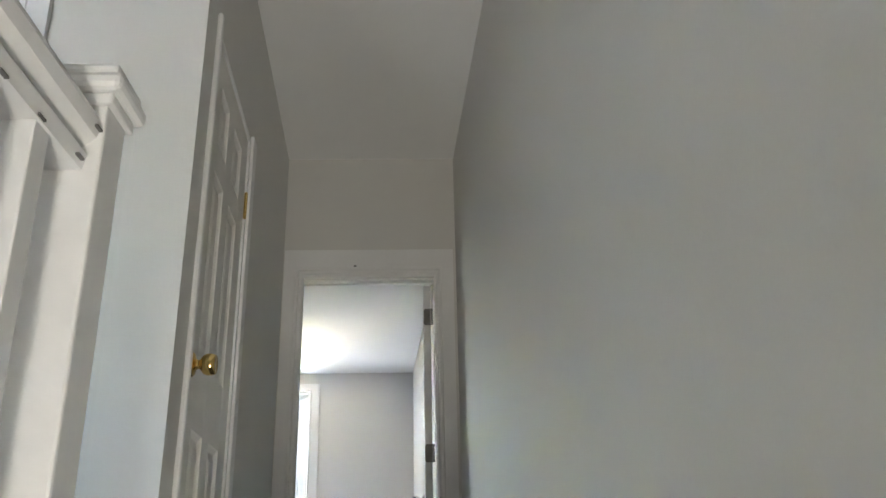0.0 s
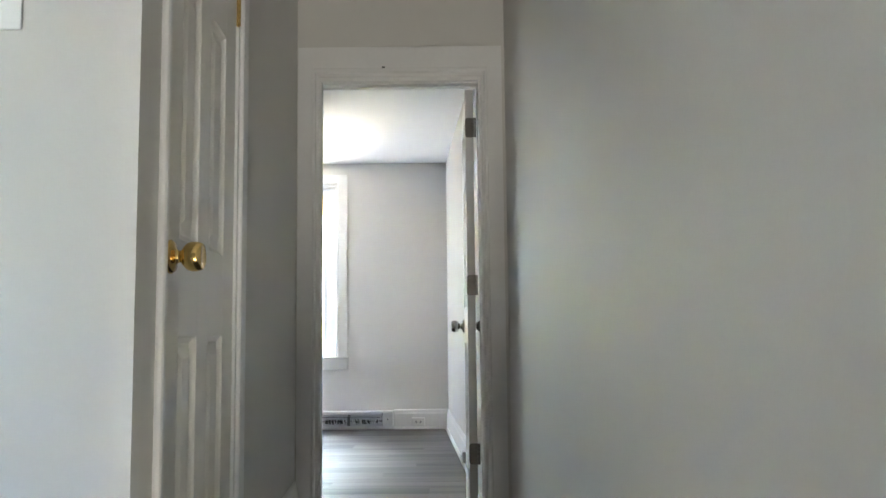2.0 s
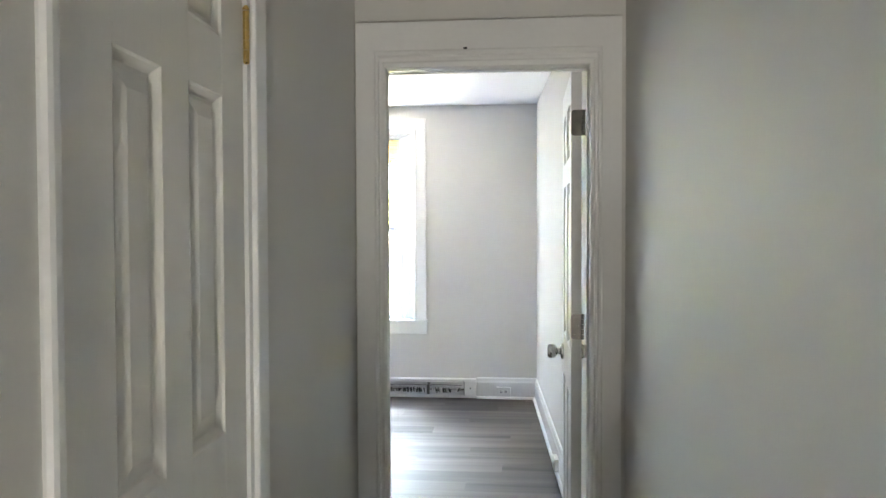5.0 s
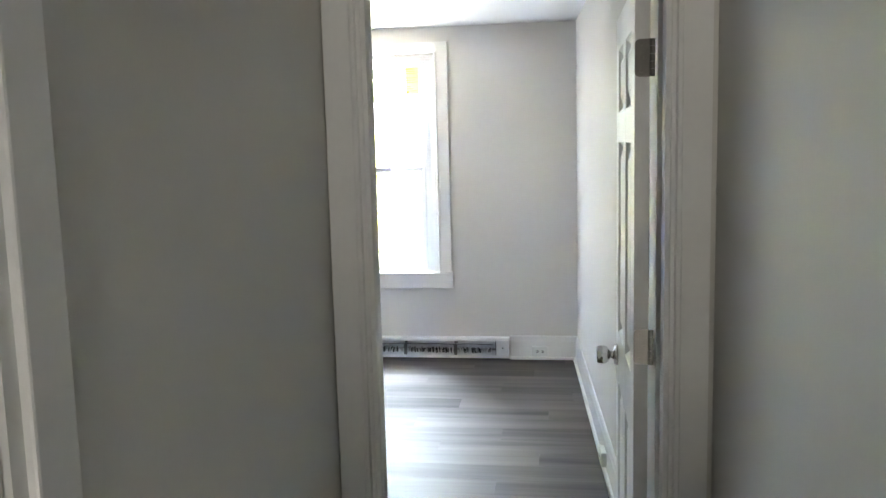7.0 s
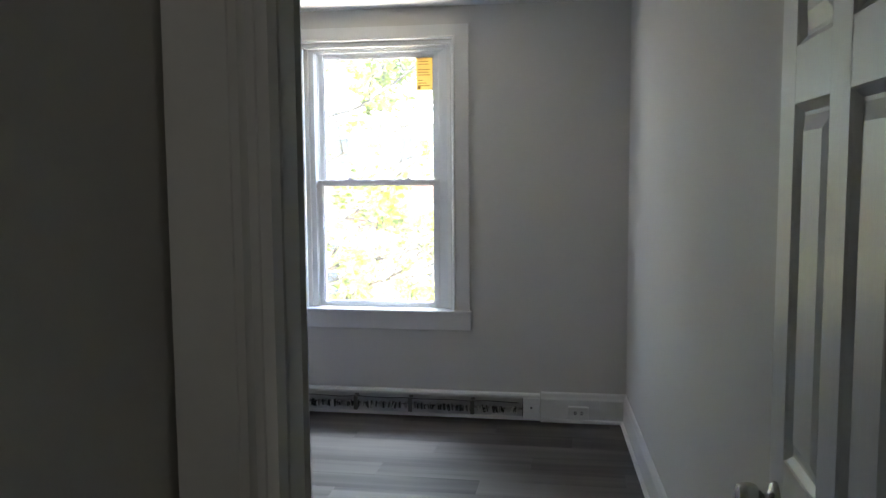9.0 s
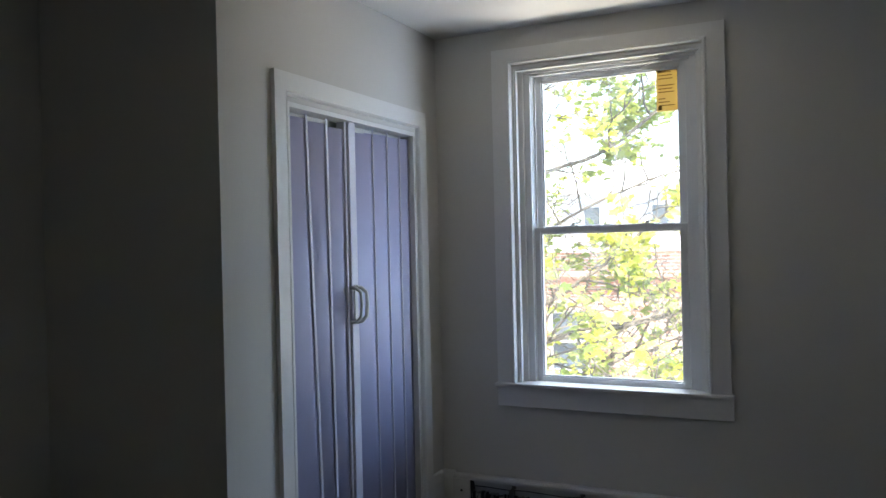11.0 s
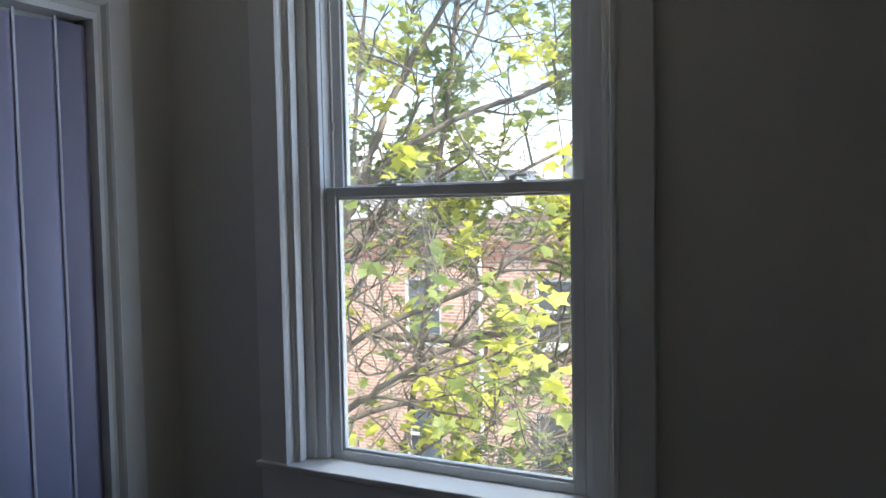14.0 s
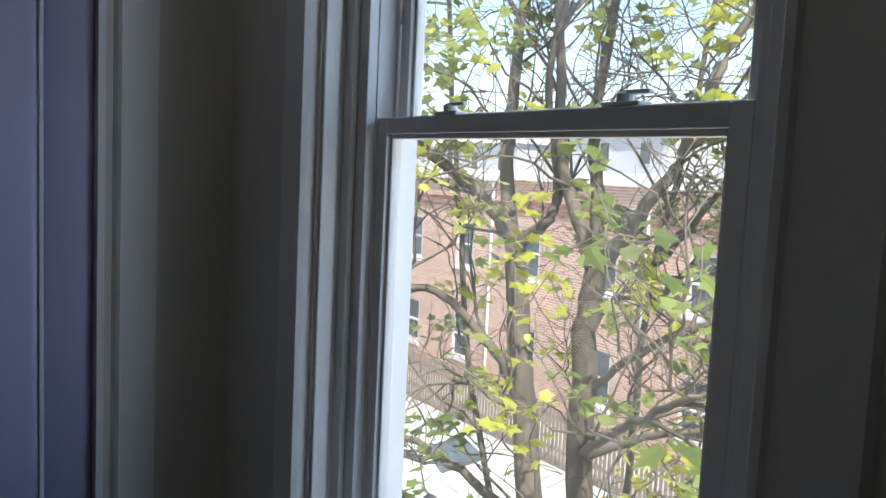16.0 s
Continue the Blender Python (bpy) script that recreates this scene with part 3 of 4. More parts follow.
# ---- stair guard ----
guard = empty("stair_guard", pose(-0.163, -3.137, 0))
bm = bmesh.new()
add_box(bm, -0.034, 0.034, -0.034, 0.034, -0.35, 1.078, 0, 0.004)
add_box(bm, -0.041, 0.041, -0.041, 0.041, 1.066, 1.082, 0, 0.003)
add_box(bm, -0.053, 0.053, -0.053, 0.053, 1.082, 1.106, 0, 0.008)
add_box(bm, -0.046, 0.046, -0.046, 0.046, 1.1061, 1.122, 0, 0.006)
tagged(mesh_ob("newel_post", bm, RAILP, guard), "square white newel post with a moulded cap")
RAIL = [(a - 0.008, b + 0.022) for a, b in [(-0.022, 0.955), (-0.026, 0.975), (-0.018, 0.985), (-0.034, 0.998), (-0.038, 1.015), (-0.030, 1.032), (-0.012, 1.040), (0.012, 1.040), (0.030, 1.032),
        (0.038, 1.015), (0.034, 0.998), (0.018, 0.985), (0.026, 0.975), (0.022, 0.955)]]
bm = bmesh.new()
add_sweep(bm, RAIL, 2.9, pose(0, -0.034, 0, 0, 0, -90))
tagged(mesh_ob("handrail", bm, RAILP, guard), "moulded white handrail with chipped paint")
for cx, cy, cz in ((0.0187, -0.052, 0.985), (0.0150, -0.150, 0.980), (0.0140, -0.235, 0.9785), (0.0302, -0.040, 1.030)):
    bm = bmesh.new()
    add_box(bm, cx - 0.003, cx + 0.002, cy - 0.010, cy + 0.007, cz - 0.0016, cz + 0.0016, 0, 0.0008)
    mesh_ob("paint_chip", bm, SOOT, guard)
bm = bmesh.new()
add_box(bm, -0.034, 0.034, -2.94, -0.045, 0.0, 0.03, 0, 0.004)
mesh_ob("shoe_rail", bm, RAILP, guard)
bm = bmesh.new()
add_box(bm, -0.018, 0.018, -0.018, 0.018, 0.03, 0.978, 0, 0.002)
bal = mesh_ob("baluster", bm, RAILP, guard)
bal.location = (-0.008, -0.135, 0)
for i in range(1, 23):
    b2 = new("baluster", bal.data)
    b2.parent = guard
    b2.location = (-0.008, -0.135 - 0.122 * i, 0)
tagged(guard, "white painted landing guard rail with square balusters", "banister", kind="structure")

# light switch on the landing wall
sw = empty("light_switch", pose(-0.580, CORNER_Y, 1.497))
bm = bmesh.new()
add_box(bm, -0.042, 0.042, -0.006, 0, -0.064, 0.064, 0, 0.003)
tagged(mesh_ob("plate", bm, PLASTIC, sw), "white cover plate")
bm = bmesh.new()
add_box(bm, -0.005, 0.005, -0.016, -0.004, -0.004, 0.012, 0, 0.0015, m=pose(0, 0, 0, 12))
mesh_ob("toggle", bm, PLASTIC, sw)
for z in (-0.03, 0.03):
    bm = bmesh.new()
    add_lathe(bm, [(0.003, 0), (0.0026, 0.001)], pose(0, -0.0058, z, 90), 10)
    mesh_ob("screw", bm, NICKEL, sw)
tagged(sw, "white toggle light switch on the landing wall", "light switch")

# ---- window ----
WX0, WX1 = -1.657, -0.898       # sash, outer edges
win = empty("window_1", pose(0, FAR, 0))
tagged(win, "white double-hung window in a moulded white casing", "window", kind="structure")


def wbox(name, boxes, mat, bevel=0.002, label=""):
    bm = bmesh.new()
    for b in boxes:
        add_box(bm, *b[:6], 0, bevel if len(b) < 7 else b[6])
    ob = mesh_ob(name, bm, mat, win)
    return tagged(ob, label) if label else ob


WCASE = [(0, 0), (0, -0.020), (0.080, -0.020), (0.084, -0.025), (0.094, -0.025), (0.098, -0.016), (0.101, 0.0)]
bm = bmesh.new()
rows = []
ox0, ox1, oz, wz0 = -1.836, -0.703, 2.338, 0.656
for corner in ((ox0, wz0, 1, 0), (ox0, oz, 1, -1), (ox1, oz, -1, -1), (ox1, wz0, -1, 0)):
    rows.append([bm.verts.new((corner[0] + corner[2] * a, b, corner[1] + corner[3] * a * 0.8)) for a, b in WCASE])
for r0, r1 in zip(rows, rows[1:]):
    for i in range(len(WCASE)):
        j = (i + 1) % len(WCASE)
        bm.faces.new((r0[i], r0[j], r1[j], r1[i]))
bm.faces.new(rows[0])
bm.faces.new(rows[-1])
tagged(mesh_ob("casing", bm, TRIM, win), "moulded white painted casing")
wbox("stool", [(-1.850, -0.690, -0.034, 0.09, 0.636, 0.6558, 0.005)], TRIM)
wbox("apron", [(-1.838, -0.694, -0.020, -0.0002, 0.538, 0.6355, 0.003)], TRIM)
# jamb liner and inner stops
wbox("jamb", [(-1.7349, -1.725, 0.001, 0.18, 0.657, 2.249, 0), (-0.810, -0.8001, 0.001, 0.18, 0.657, 2.249, 0), (-1.725, -0.810, 0.001, 0.18, 2.238, 2.2495, 0),
              (-1.725, -0.810, 0.092, 0.20, 0.636, 0.652, 0)], TRIM)
wbox("stop", [(-1.7249, -1.715, 0.004, 0.034, 0.657, 2.238, 0.003), (-0.820, -0.8101, 0.004, 0.034, 0.657, 2.238, 0.003), (-1.715, -0.820, 0.004, 0.034, 2.226, 2.238, 0.003),
              (-1.7249, -1.694, 0.047, 0.060, 0.657, 2.238, 0.003), (-0.841, -0.8101, 0.047, 0.060, 0.657, 2.238, 0.003), (-1.694, -0.841, 0.047, 0.060, 2.214, 2.238, 0.003)], TRIM)
wbox("liner", [(-1.7249, -1.662, 0.060, 0.079, 0.657, 2.238), (-0.873, -0.8101, 0.060, 0.079, 0.657, 2.238), (-1.662, -0.873, 0.060, 0.079, 2.203, 2.238)], VINYL)
wbox("track", [(-1.7249, -1.660, 0.079, 0.165, 0.657, 2.238, 0.001), (-0.895, -0.8101, 0.079, 0.165, 0.657, 2.238, 0.001), (-1.660, -0.895, 0.114, 0.165, 2.2, 2.238, 0.001),
               (-1.6595, -1.654, 0.113, 0.117, 1.44, 2.2, 0.001), (-0.901, -0.8955, 0.113, 0.117, 1.44, 2.2, 0.001)], VINYL)


def sash(name, x0, x1, z0, z1, y0, y1, stile, bottom, top):
    s = wbox(name, [(x0, x0 + stile, y0, y1, z0, z1), (x1 - stile, x1, y0, y1, z0, z1), (x0 + stile, x1 - stile, y0 + 0.0005, y1 - 0.0005, z0, z0 + bottom),
                    (x0 + stile, x1 - stile, y0 + 0.0005, y1 - 0.0005, z1 - top, z1),
                    (x0 + stile, x0 + stile + 0.008, y0 + 0.008, y1 - 0.002, z0 + bottom, z1 - top), (x1 - stile - 0.008, x1 - stile, y0 + 0.008, y1 - 0.002, z0 + bottom, z1 - top),
                    (x0 + stile + 0.008, x1 - stile - 0.008, y0 + 0.008, y1 - 0.002, z0 + bottom, z0 + bottom + 0.008),
                    (x0 + stile + 0.008, x1 - stile - 0.008, y0 + 0.008, y1 - 0.002, z1 - top - 0.008, z1 - top)], VINYL)
    pane = wbox("pane", [(x0 + stile + 0.004, x1 - stile - 0.004, (y0 + y1) / 2, (y0 + y1) / 2 + 0.003, z0 + bottom + 0.004, z1 - top - 0.004, 0)], GLASS)
    pane.visible_shadow = False
    return s


sash("lower_sash", WX0, WX1, 0.6525, 1.437, 0.082, 0.112, 0.029, 0.028, 0.028)
sash("upper_sash", WX0 + 0.004, WX1 - 0.004, 1.405, 2.206, 0.118, 0.146, 0.030, 0.030, 0.026)
# outside reveal and sill, and the painted blind stop
wbox("outer_trim", [(-1.80, -1.7355, 0.1805, 0.20, 0.58, 2.3, 0.002), (-0.7995, -0.735, 0.1805, 0.20, 0.58, 2.3, 0.002), (-1.7355, -0.7995, 0.1805, 0.20, 2.2505, 2.3, 0.002),
                    (-1.80, -0.735, 0.2005, 0.24, 0.58, 0.634, 0.002)], TRIM)
# sash locks and night-latch buttons
bm = bmesh.new()
for cx in (-1.455, -1.085):
    add_box(bm, cx - 0.030, cx + 0.030, 0.084, 0.110, 1.437, 1.443, 0, 0.002)
    add_lathe(bm, [(0.011, 1.443), (0.011, 1.452), (0.008, 1.455)], pose(cx - 0.002, 0.097, 0), 14)
    add_box(bm, cx - 0.004, cx + 0.038, 0.092, 0.102, 1.451, 1.457, 0, 0.002)
for cx in (-1.652, -0.903):
    add_box(bm, cx - 0.004, cx + 0.004, 0.112, 0.118, 1.60, 1.625, 0, 0.001)
tagged(mesh_ob("sash_lock", bm, VINYL, win), "white cam locks on the meeting rail")
# amber maker's label on the upper pane
stick = empty("window_sticker", pose(-0.990, FAR + 0.1305, 2.078))
bm = bmesh.new()
add_box(bm, -0.050, 0.050, 0, 0.0006, -0.102, 0.102)
mesh_ob("paper", bm, STICK, stick)
bm = bmesh.new()
random.seed(5)
for i in range(11):
    z = 0.086 - i * 0.016
    if i in (3, 7):
        continue
    add_box(bm, -0.040, -0.040 + random.uniform(0.03, 0.078), -0.0008, -0.0002, z - 0.0025, z + 0.0025)
add_box(bm, -0.042, -0.024, -0.0008, -0.0002, -0.095, -0.077)
add_box(bm, -0.042, -0.026, -0.0008, -0.0002, 0.084, 0.097)
mesh_ob("print_bars", bm, INK, stick)
tagged(stick, "amber paper label with printed lines stuck on the upper pane", "sticker")

# ---- accordion closet door ----
acc_m, acc_n = along((closet_x(2.515), 2.515), (closet_x(FAR), FAR))
ACASE = [(0, 0), (0, -0.018), (0.070, -0.018), (0.074, -0.020), (0.080, -0.014), (0.086, 0)]
casing_set("door_casing_closet", acc_m @ pose(CL0 - 2.515, 0, 0), CL1 - CL0, 1.93, "flat white casing round the accordion door", ACASE, 0.1)
bm = bmesh.new()
s0, s1 = CL0 - 2.515, CL1 - 2.515
add_box(bm, s0 + 0.0, s0 + 0.014, -0.002, 0.109, 0, 1.924, m=acc_m)
add_box(bm, s1 - 0.014, s1, -0.002, 0.109, 0, 1.924, m=acc_m)
add_box(bm, s0 + 0.014, s1 - 0.014, -0.002, 0.109, 1.904, 1.9235, m=acc_m)
add_box(bm, s0 + 0.014, s1 - 0.014, 0.074, 0.078, 1.880, 1.9038, 0, m=acc_m)
tagged(mesh_ob("closet_jamb", bm, TRIM), "white painted closet jamb with a ceiling track", "door frame", kind="structure")

acc = empty("door_accordion", acc_m @ pose(s0, 0, 0.012))
tagged(acc, "pale lavender vinyl accordion closet door, drawn shut", "door", kind="structure")
# folds as distances along the opening, at the head; the first hangs out of plumb
FOLDS = [0.016, 0.160, 0.308, 0.440, 0.470, 0.518, 0.695, 0.832, 0.955, 1.052]
TOPZ = 1.884


def vinyl_panel(s_a, s_b, deep_a, deep_b, lean_a=0.0, lean_b=0.0):
    """One hanging panel, a thin bowed strip."""
    bm = bmesh.new()
    n = 6
    rows = []
    drop = 0.006 + 0.030 * abs(math.sin(s_a * 23))
    for z, lean in ((0.0, 1), (TOPZ * 0.5, 0.5), (TOPZ - drop, 0)):
        line = []
        for i in range(n + 1):
            u = i / n
            s = s_a + lean_a * lean + (s_b + lean_b * lean - s_a - lean_a * lean) * u
            d = deep_a + (deep_b - deep_a) * u + -0.007 * math.sin(math.pi * u)
            line.append(Vector((s, d, z)))
        rows.append(line)
    front = [[bm.verts.new(p) for p in r] for r in rows]
    back = [[bm.verts.new(p + Vector((0, 0.004, 0))) for p in r] for r in rows]
    for grid in (front, back):
        for r0, r1 in zip(grid, grid[1:]):
            for i in range(n):
                bm.faces.new((r0[i], r0[i + 1], r1[i + 1], r1[i]))
    for i in range(n):
        bm.faces.new((front[0][i], front[0][i + 1], back[0][i + 1], back[0][i]))
        bm.faces.new((front[-1][i], front[-1][i + 1], back[-1][i + 1], back[-1][i]))
    for k in (0, n):
        for a in (0, 1):
            bm.faces.new((front[a][k], front[a + 1][k], back[a + 1][k], back[a][k]))
    return mesh_ob("panel", bm, ACCORD, acc, True)


def vinyl_strip(s, d, w, lean=0.0):
    """The hinge bead between two panels."""
    bm = bmesh.new()
    n = 6
    rings = []
    for i in range(n + 1):
        z = TOPZ * i / n
        x = s + lean * (1 - i / n)
        rings.append([bm.verts.new((x + a, d + b, z)) for a, b in ((-w, 0.004), (-w, 0.001), (-w * 0.6, 0.0), (w * 0.6, 0.0), (w, 0.001), (w, 0.004))])
    for r0, r1 in zip(rings, rings[1:]):
        for i in range(6):
            bm.faces.new((r0[i], r0[(i + 1) % 6], r1[(i + 1) % 6], r1[i]))
    bm.faces.new(rings[0])
    bm.faces.new(rings[-1])
    return mesh_ob("hinge_bead", bm, ACCTRIM, acc)


LEAN = {1: 0.072, 2: 0.028, 3: 0.008, 6: 0.008, 7: 0.006, 8: 0.004}
for k in range(len(FOLDS) - 1):
    if k in (3, 4):
        continue
    da, db = 0.064, 0.027
    vinyl_panel(FOLDS[k] - 0.002, FOLDS[k + 1] + 0.001, da, db, LEAN.get(k, 0), LEAN.get(k + 1, 0))
    if k + 1 not in (3, 9):
        vinyl_strip(FOLDS[k + 1], 0.0215, 0.0080 if k < 2 else 0.0042, LEAN.get(k + 1, 0))
bm = bmesh.new()
add_box(bm, 0.441, 0.455, 0.018, 0.060, 0, TOPZ + 0.006, 0, 0.003)
add_box(bm, 0.459, 0.516, 0.008, 0.060, 0, TOPZ + 0.008, 0, 0.005)
add_box(bm, 0.016 - 0.002, 0.022, 0.03, 0.066, 0, TOPZ, 0, 0.002)
tagged(mesh_ob("lead_post", bm, ACCTRIM, acc), "white vinyl closing posts")
bm = bmesh.new()
hp = [Vector((0.489, 0.008, 1.020)), Vector((0.497, -0.018, 1.024)), Vector((0.505, -0.036, 1.045)), Vector((0.507, -0.040, 1.10)), Vector((0.505, -0.036, 1.150)),
      Vector((0.497, -0.018, 1.168)), Vector((0.489, 0.008, 1.172))]
add_tube(bm, hp, [0.010, 0.009, 0.0085, 0.0085, 0.0085, 0.009, 0.010], 10)
add_tube(bm, [p + Vector((-0.036, 0.006, 0)) for p in hp], [0.009, 0.008, 0.0075, 0.0075, 0.0075, 0.008, 0.009], 10)
add_box(bm, 0.474, 0.500, 0.003, 0.009, 1.010, 1.183, 0, 0.002)
tagged(mesh_ob("handle", bm, PLASTIC, acc, True), "white plastic pull handle")

# ---- electric baseboard heater, front cover missing ----
heat = empty("baseboard_heater", pose(-2.085, FAR, 0) @ Matrix.Diagonal((1, 1, 1.07, 1)))
HL = 1.803
bm = bmesh.new()
add_sweep(bm, [(0, 0.018), (-0.006, 0.018), (-0.006, 0.150), (0, 0.150)], HL, pose(0, 0, 0), 1)
add_sweep(bm, [(-0.0061, 0.150), (-0.0061, 0.158), (-0.052, 0.160), (-0.060, 0.152), (-0.060, 0.140), (-0.057, 0.140), (-0.057, 0.150), (-0.050, 0.154)], HL, pose(0, 0, 0), 0)
add_sweep(bm, [(-0.0061, 0.016), (-0.0061, 0.021), (-0.054, 0.021), (-0.057, 0.034), (-0.060, 0.034), (-0.060, 0.016)], HL, pose(0, 0, 0), 0)
add_sweep(bm, [(-0.0061, 0.100), (-0.012, 0.100), (-0.018, 0.128), (-0.014, 0.130), (-0.0061, 0.106)], HL - 0.14, pose(0.07, 0, 0), 0)
tagged(mesh_ob("casing", bm, [HEATP, HEATBACK], heat), "white enamel back with folded top and bottom lips")
for x0 in (0.0, HL - 0.098):
    bm = bmesh.new()
    add_box(bm, x0 + 0.001, x0 + 0.097, -0.065, -0.0065, 0.032, 0.143, 0, 0.003)
    add_lathe(bm, [(0.006, 0), (0.005, 0.003)], pose(x0 + 0.050, -0.065, 0.088, 90), 12, 1)
    # a dark strip paints the shaded gap next to the box
    edge = x0 + 0.0985 if x0 < 0.5 else x0 - 0.0035
    add_box(bm, edge, edge + 0.0030, -0.060, -0.0066, 0.0345, 0.1385, 1)
    tagged(mesh_ob("junction_box", bm, [HEATP, DARKSLOT], heat), "white end box")
bm = bmesh.new()
random.seed(7)
x = 0.09
while x < HL - 0.11:
    tilt = random.uniform(-0.004, 0.004) if random.random() < 0.6 else random.uniform(-0.012, 0.012)
    h0, h1 = 0.050 + random.uniform(0, 0.004), 0.088 + random.uniform(-0.012, 0.002)
    vs = [bm.verts.new(p) for p in ((x, -0.048, h0), (x, -0.012, h0), (x + tilt * 0.5, -0.012, h1), (x + tilt, -0.048, h1))]
    bm.faces.new(vs)
    vs2 = [bm.verts.new(v.co + Vector((0.0007, 0, 0))) for v in vs]
    bm.faces.new(vs2[::-1])
    for i in range(4):
        bm.faces.new((vs[i], vs[(i + 1) % 4], vs2[(i + 1) % 4], vs2[i]))
    x += 0.0065 if random.random() < 0.8 else random.uniform(0.012, 0.03)
add_tube(bm, [Vector((0.07, -0.03, 0.072)), Vector((HL - 0.07, -0.03, 0.072))], [0.006, 0.006], 8)
# loose white and black plates paint in the fins' glints and shaded gaps
for _ in range(150):
    x, w, lean = random.uniform(0.10, HL - 0.13), random.uniform(0.004, 0.013), random.uniform(-0.008, 0.008)
    z0, z1 = random.uniform(0.046, 0.056), random.uniform(0.076, 0.092)
    f = bm.faces.new([bm.verts.new(p) for p in ((x, -0.0495, z0), (x + w, -0.0485, z0), (x + w + lean, -0.046, z1), (x + lean, -0.052, z1))])
    f.material_index = random.choice((1, 2, 2))
tagged(mesh_ob("heating_fins", bm, [FINS, HEATP, DARKSLOT], heat), "bent bare aluminium fins, glints and dark gaps painted on loose plates", kind="stuff")
for bx in (0.32, 0.68, 1.02, 1.40):
    bm = bmesh.new()
    add_box(bm, bx, bx + 0.004, -0.055, -0.0065, 0.030, 0.118, 0)
    add_box(bm, bx - 0.010, bx + 0.014, -0.058, -0.050, 0.036, 0.112, 0, 0.001)
    add_box(bm, bx - 0.010, bx + 0.014, -0.020, -0.0065, 0.112, 0.124, 0)
    mesh_ob("bracket", bm, SOOT, heat)
bm = bmesh.new()
cu = [Vector((0.08 + i * 0.1, -0.02 - 0.004 * math.sin(i * 1.7), 0.104 + 0.003 * math.sin(i * 2.3))) for i in range(17)]
add_tube(bm, cu, [0.0022] * 17, 6)
mesh_ob("limit_wire", bm, DARKSLOT, heat)
tagged(heat, "white electric baseboard heater with its front cover missing", "heater")


# ---- outlets set in the baseboards ----
def outlet(m):
    o = empty("wall_outlet", m)
    bm = bmesh.new()
    add_box(bm, -0.058, 0.058, -0.042, -0.0162, -0.036, 0.036, 0, 0.004)
    tagged(mesh_ob("plate", bm, PLASTIC, o), "white cover plate")
    bm = bmesh.new()
    for s in (-0.0195, 0.0195):
        add_lathe(bm, [(0.0155, 0), (0.015, 0.0015)], pose(s, -0.0419, 0, 90), 18, 0)
        for dz in (-0.006, 0.006):
            add_box(bm, s - 0.008, s + 0.005, -0.0447, -0.0433, dz - 0.0028, dz + 0.0028, 1)
        add_box(bm, s + 0.006, s + 0.010, -0.0445, -0.0433, -0.002, 0.002, 1)
    mesh_ob("socket", bm, [PLASTIC, DARKSLOT], o)
    return tagged(o, "white duplex outlet set sideways in the baseboard", "outlet", group="baseboard outlets")


outlet(pose(-0.055, FAR, 0.066))
rm, rn = along((right_room(FAR), FAR), (right_room(DOORWALL), DOORWALL))
outlet(rm @ pose(2.08, 0, 0.065))

# ---- outdoors ----
GROUND = -5.9
bm = bmesh.new()
g = 900
vs = [bm.verts.new(p) for p in ((-g, -g, GROUND), (g, -g, GROUND), (g, g, GROUND), (-g, g, GROUND))]
bm.faces.new(vs)
tagged(mesh_ob("ground", bm, CONCRETE), "pale worn concrete yard and lane", "ground", kind="structure")


def facade_window(parent, x, z, w, h):
    bm = bmesh.new()
    f = 0.07
    for a in ((x - w / 2, x - w / 2 + f, z, z + h), (x + w / 2 - f, x + w / 2, z, z + h), (x - w / 2 + f, x + w / 2 - f, z, z + f), (x - w / 2 + f, x + w / 2 - f, z + h - f, z + h),
              (x - w / 2 + f, x + w / 2 - f, z + h / 2 - 0.03, z + h / 2 + 0.03)):
        add_box(bm, a[0], a[1], 0.02, 0.14, a[2], a[3], 0)
    add_box(bm, x - w / 2 - 0.09, x + w / 2 + 0.09, -0.06, 0.1, z - 0.13, z - 0.001, 0)
    add_box(bm, x - w / 2 + f, x + w / 2 - f, 0.09, 0.10, z + f, z + h - f, 1)
    return mesh_ob("window", bm, [STONE, FARGLASS], parent)


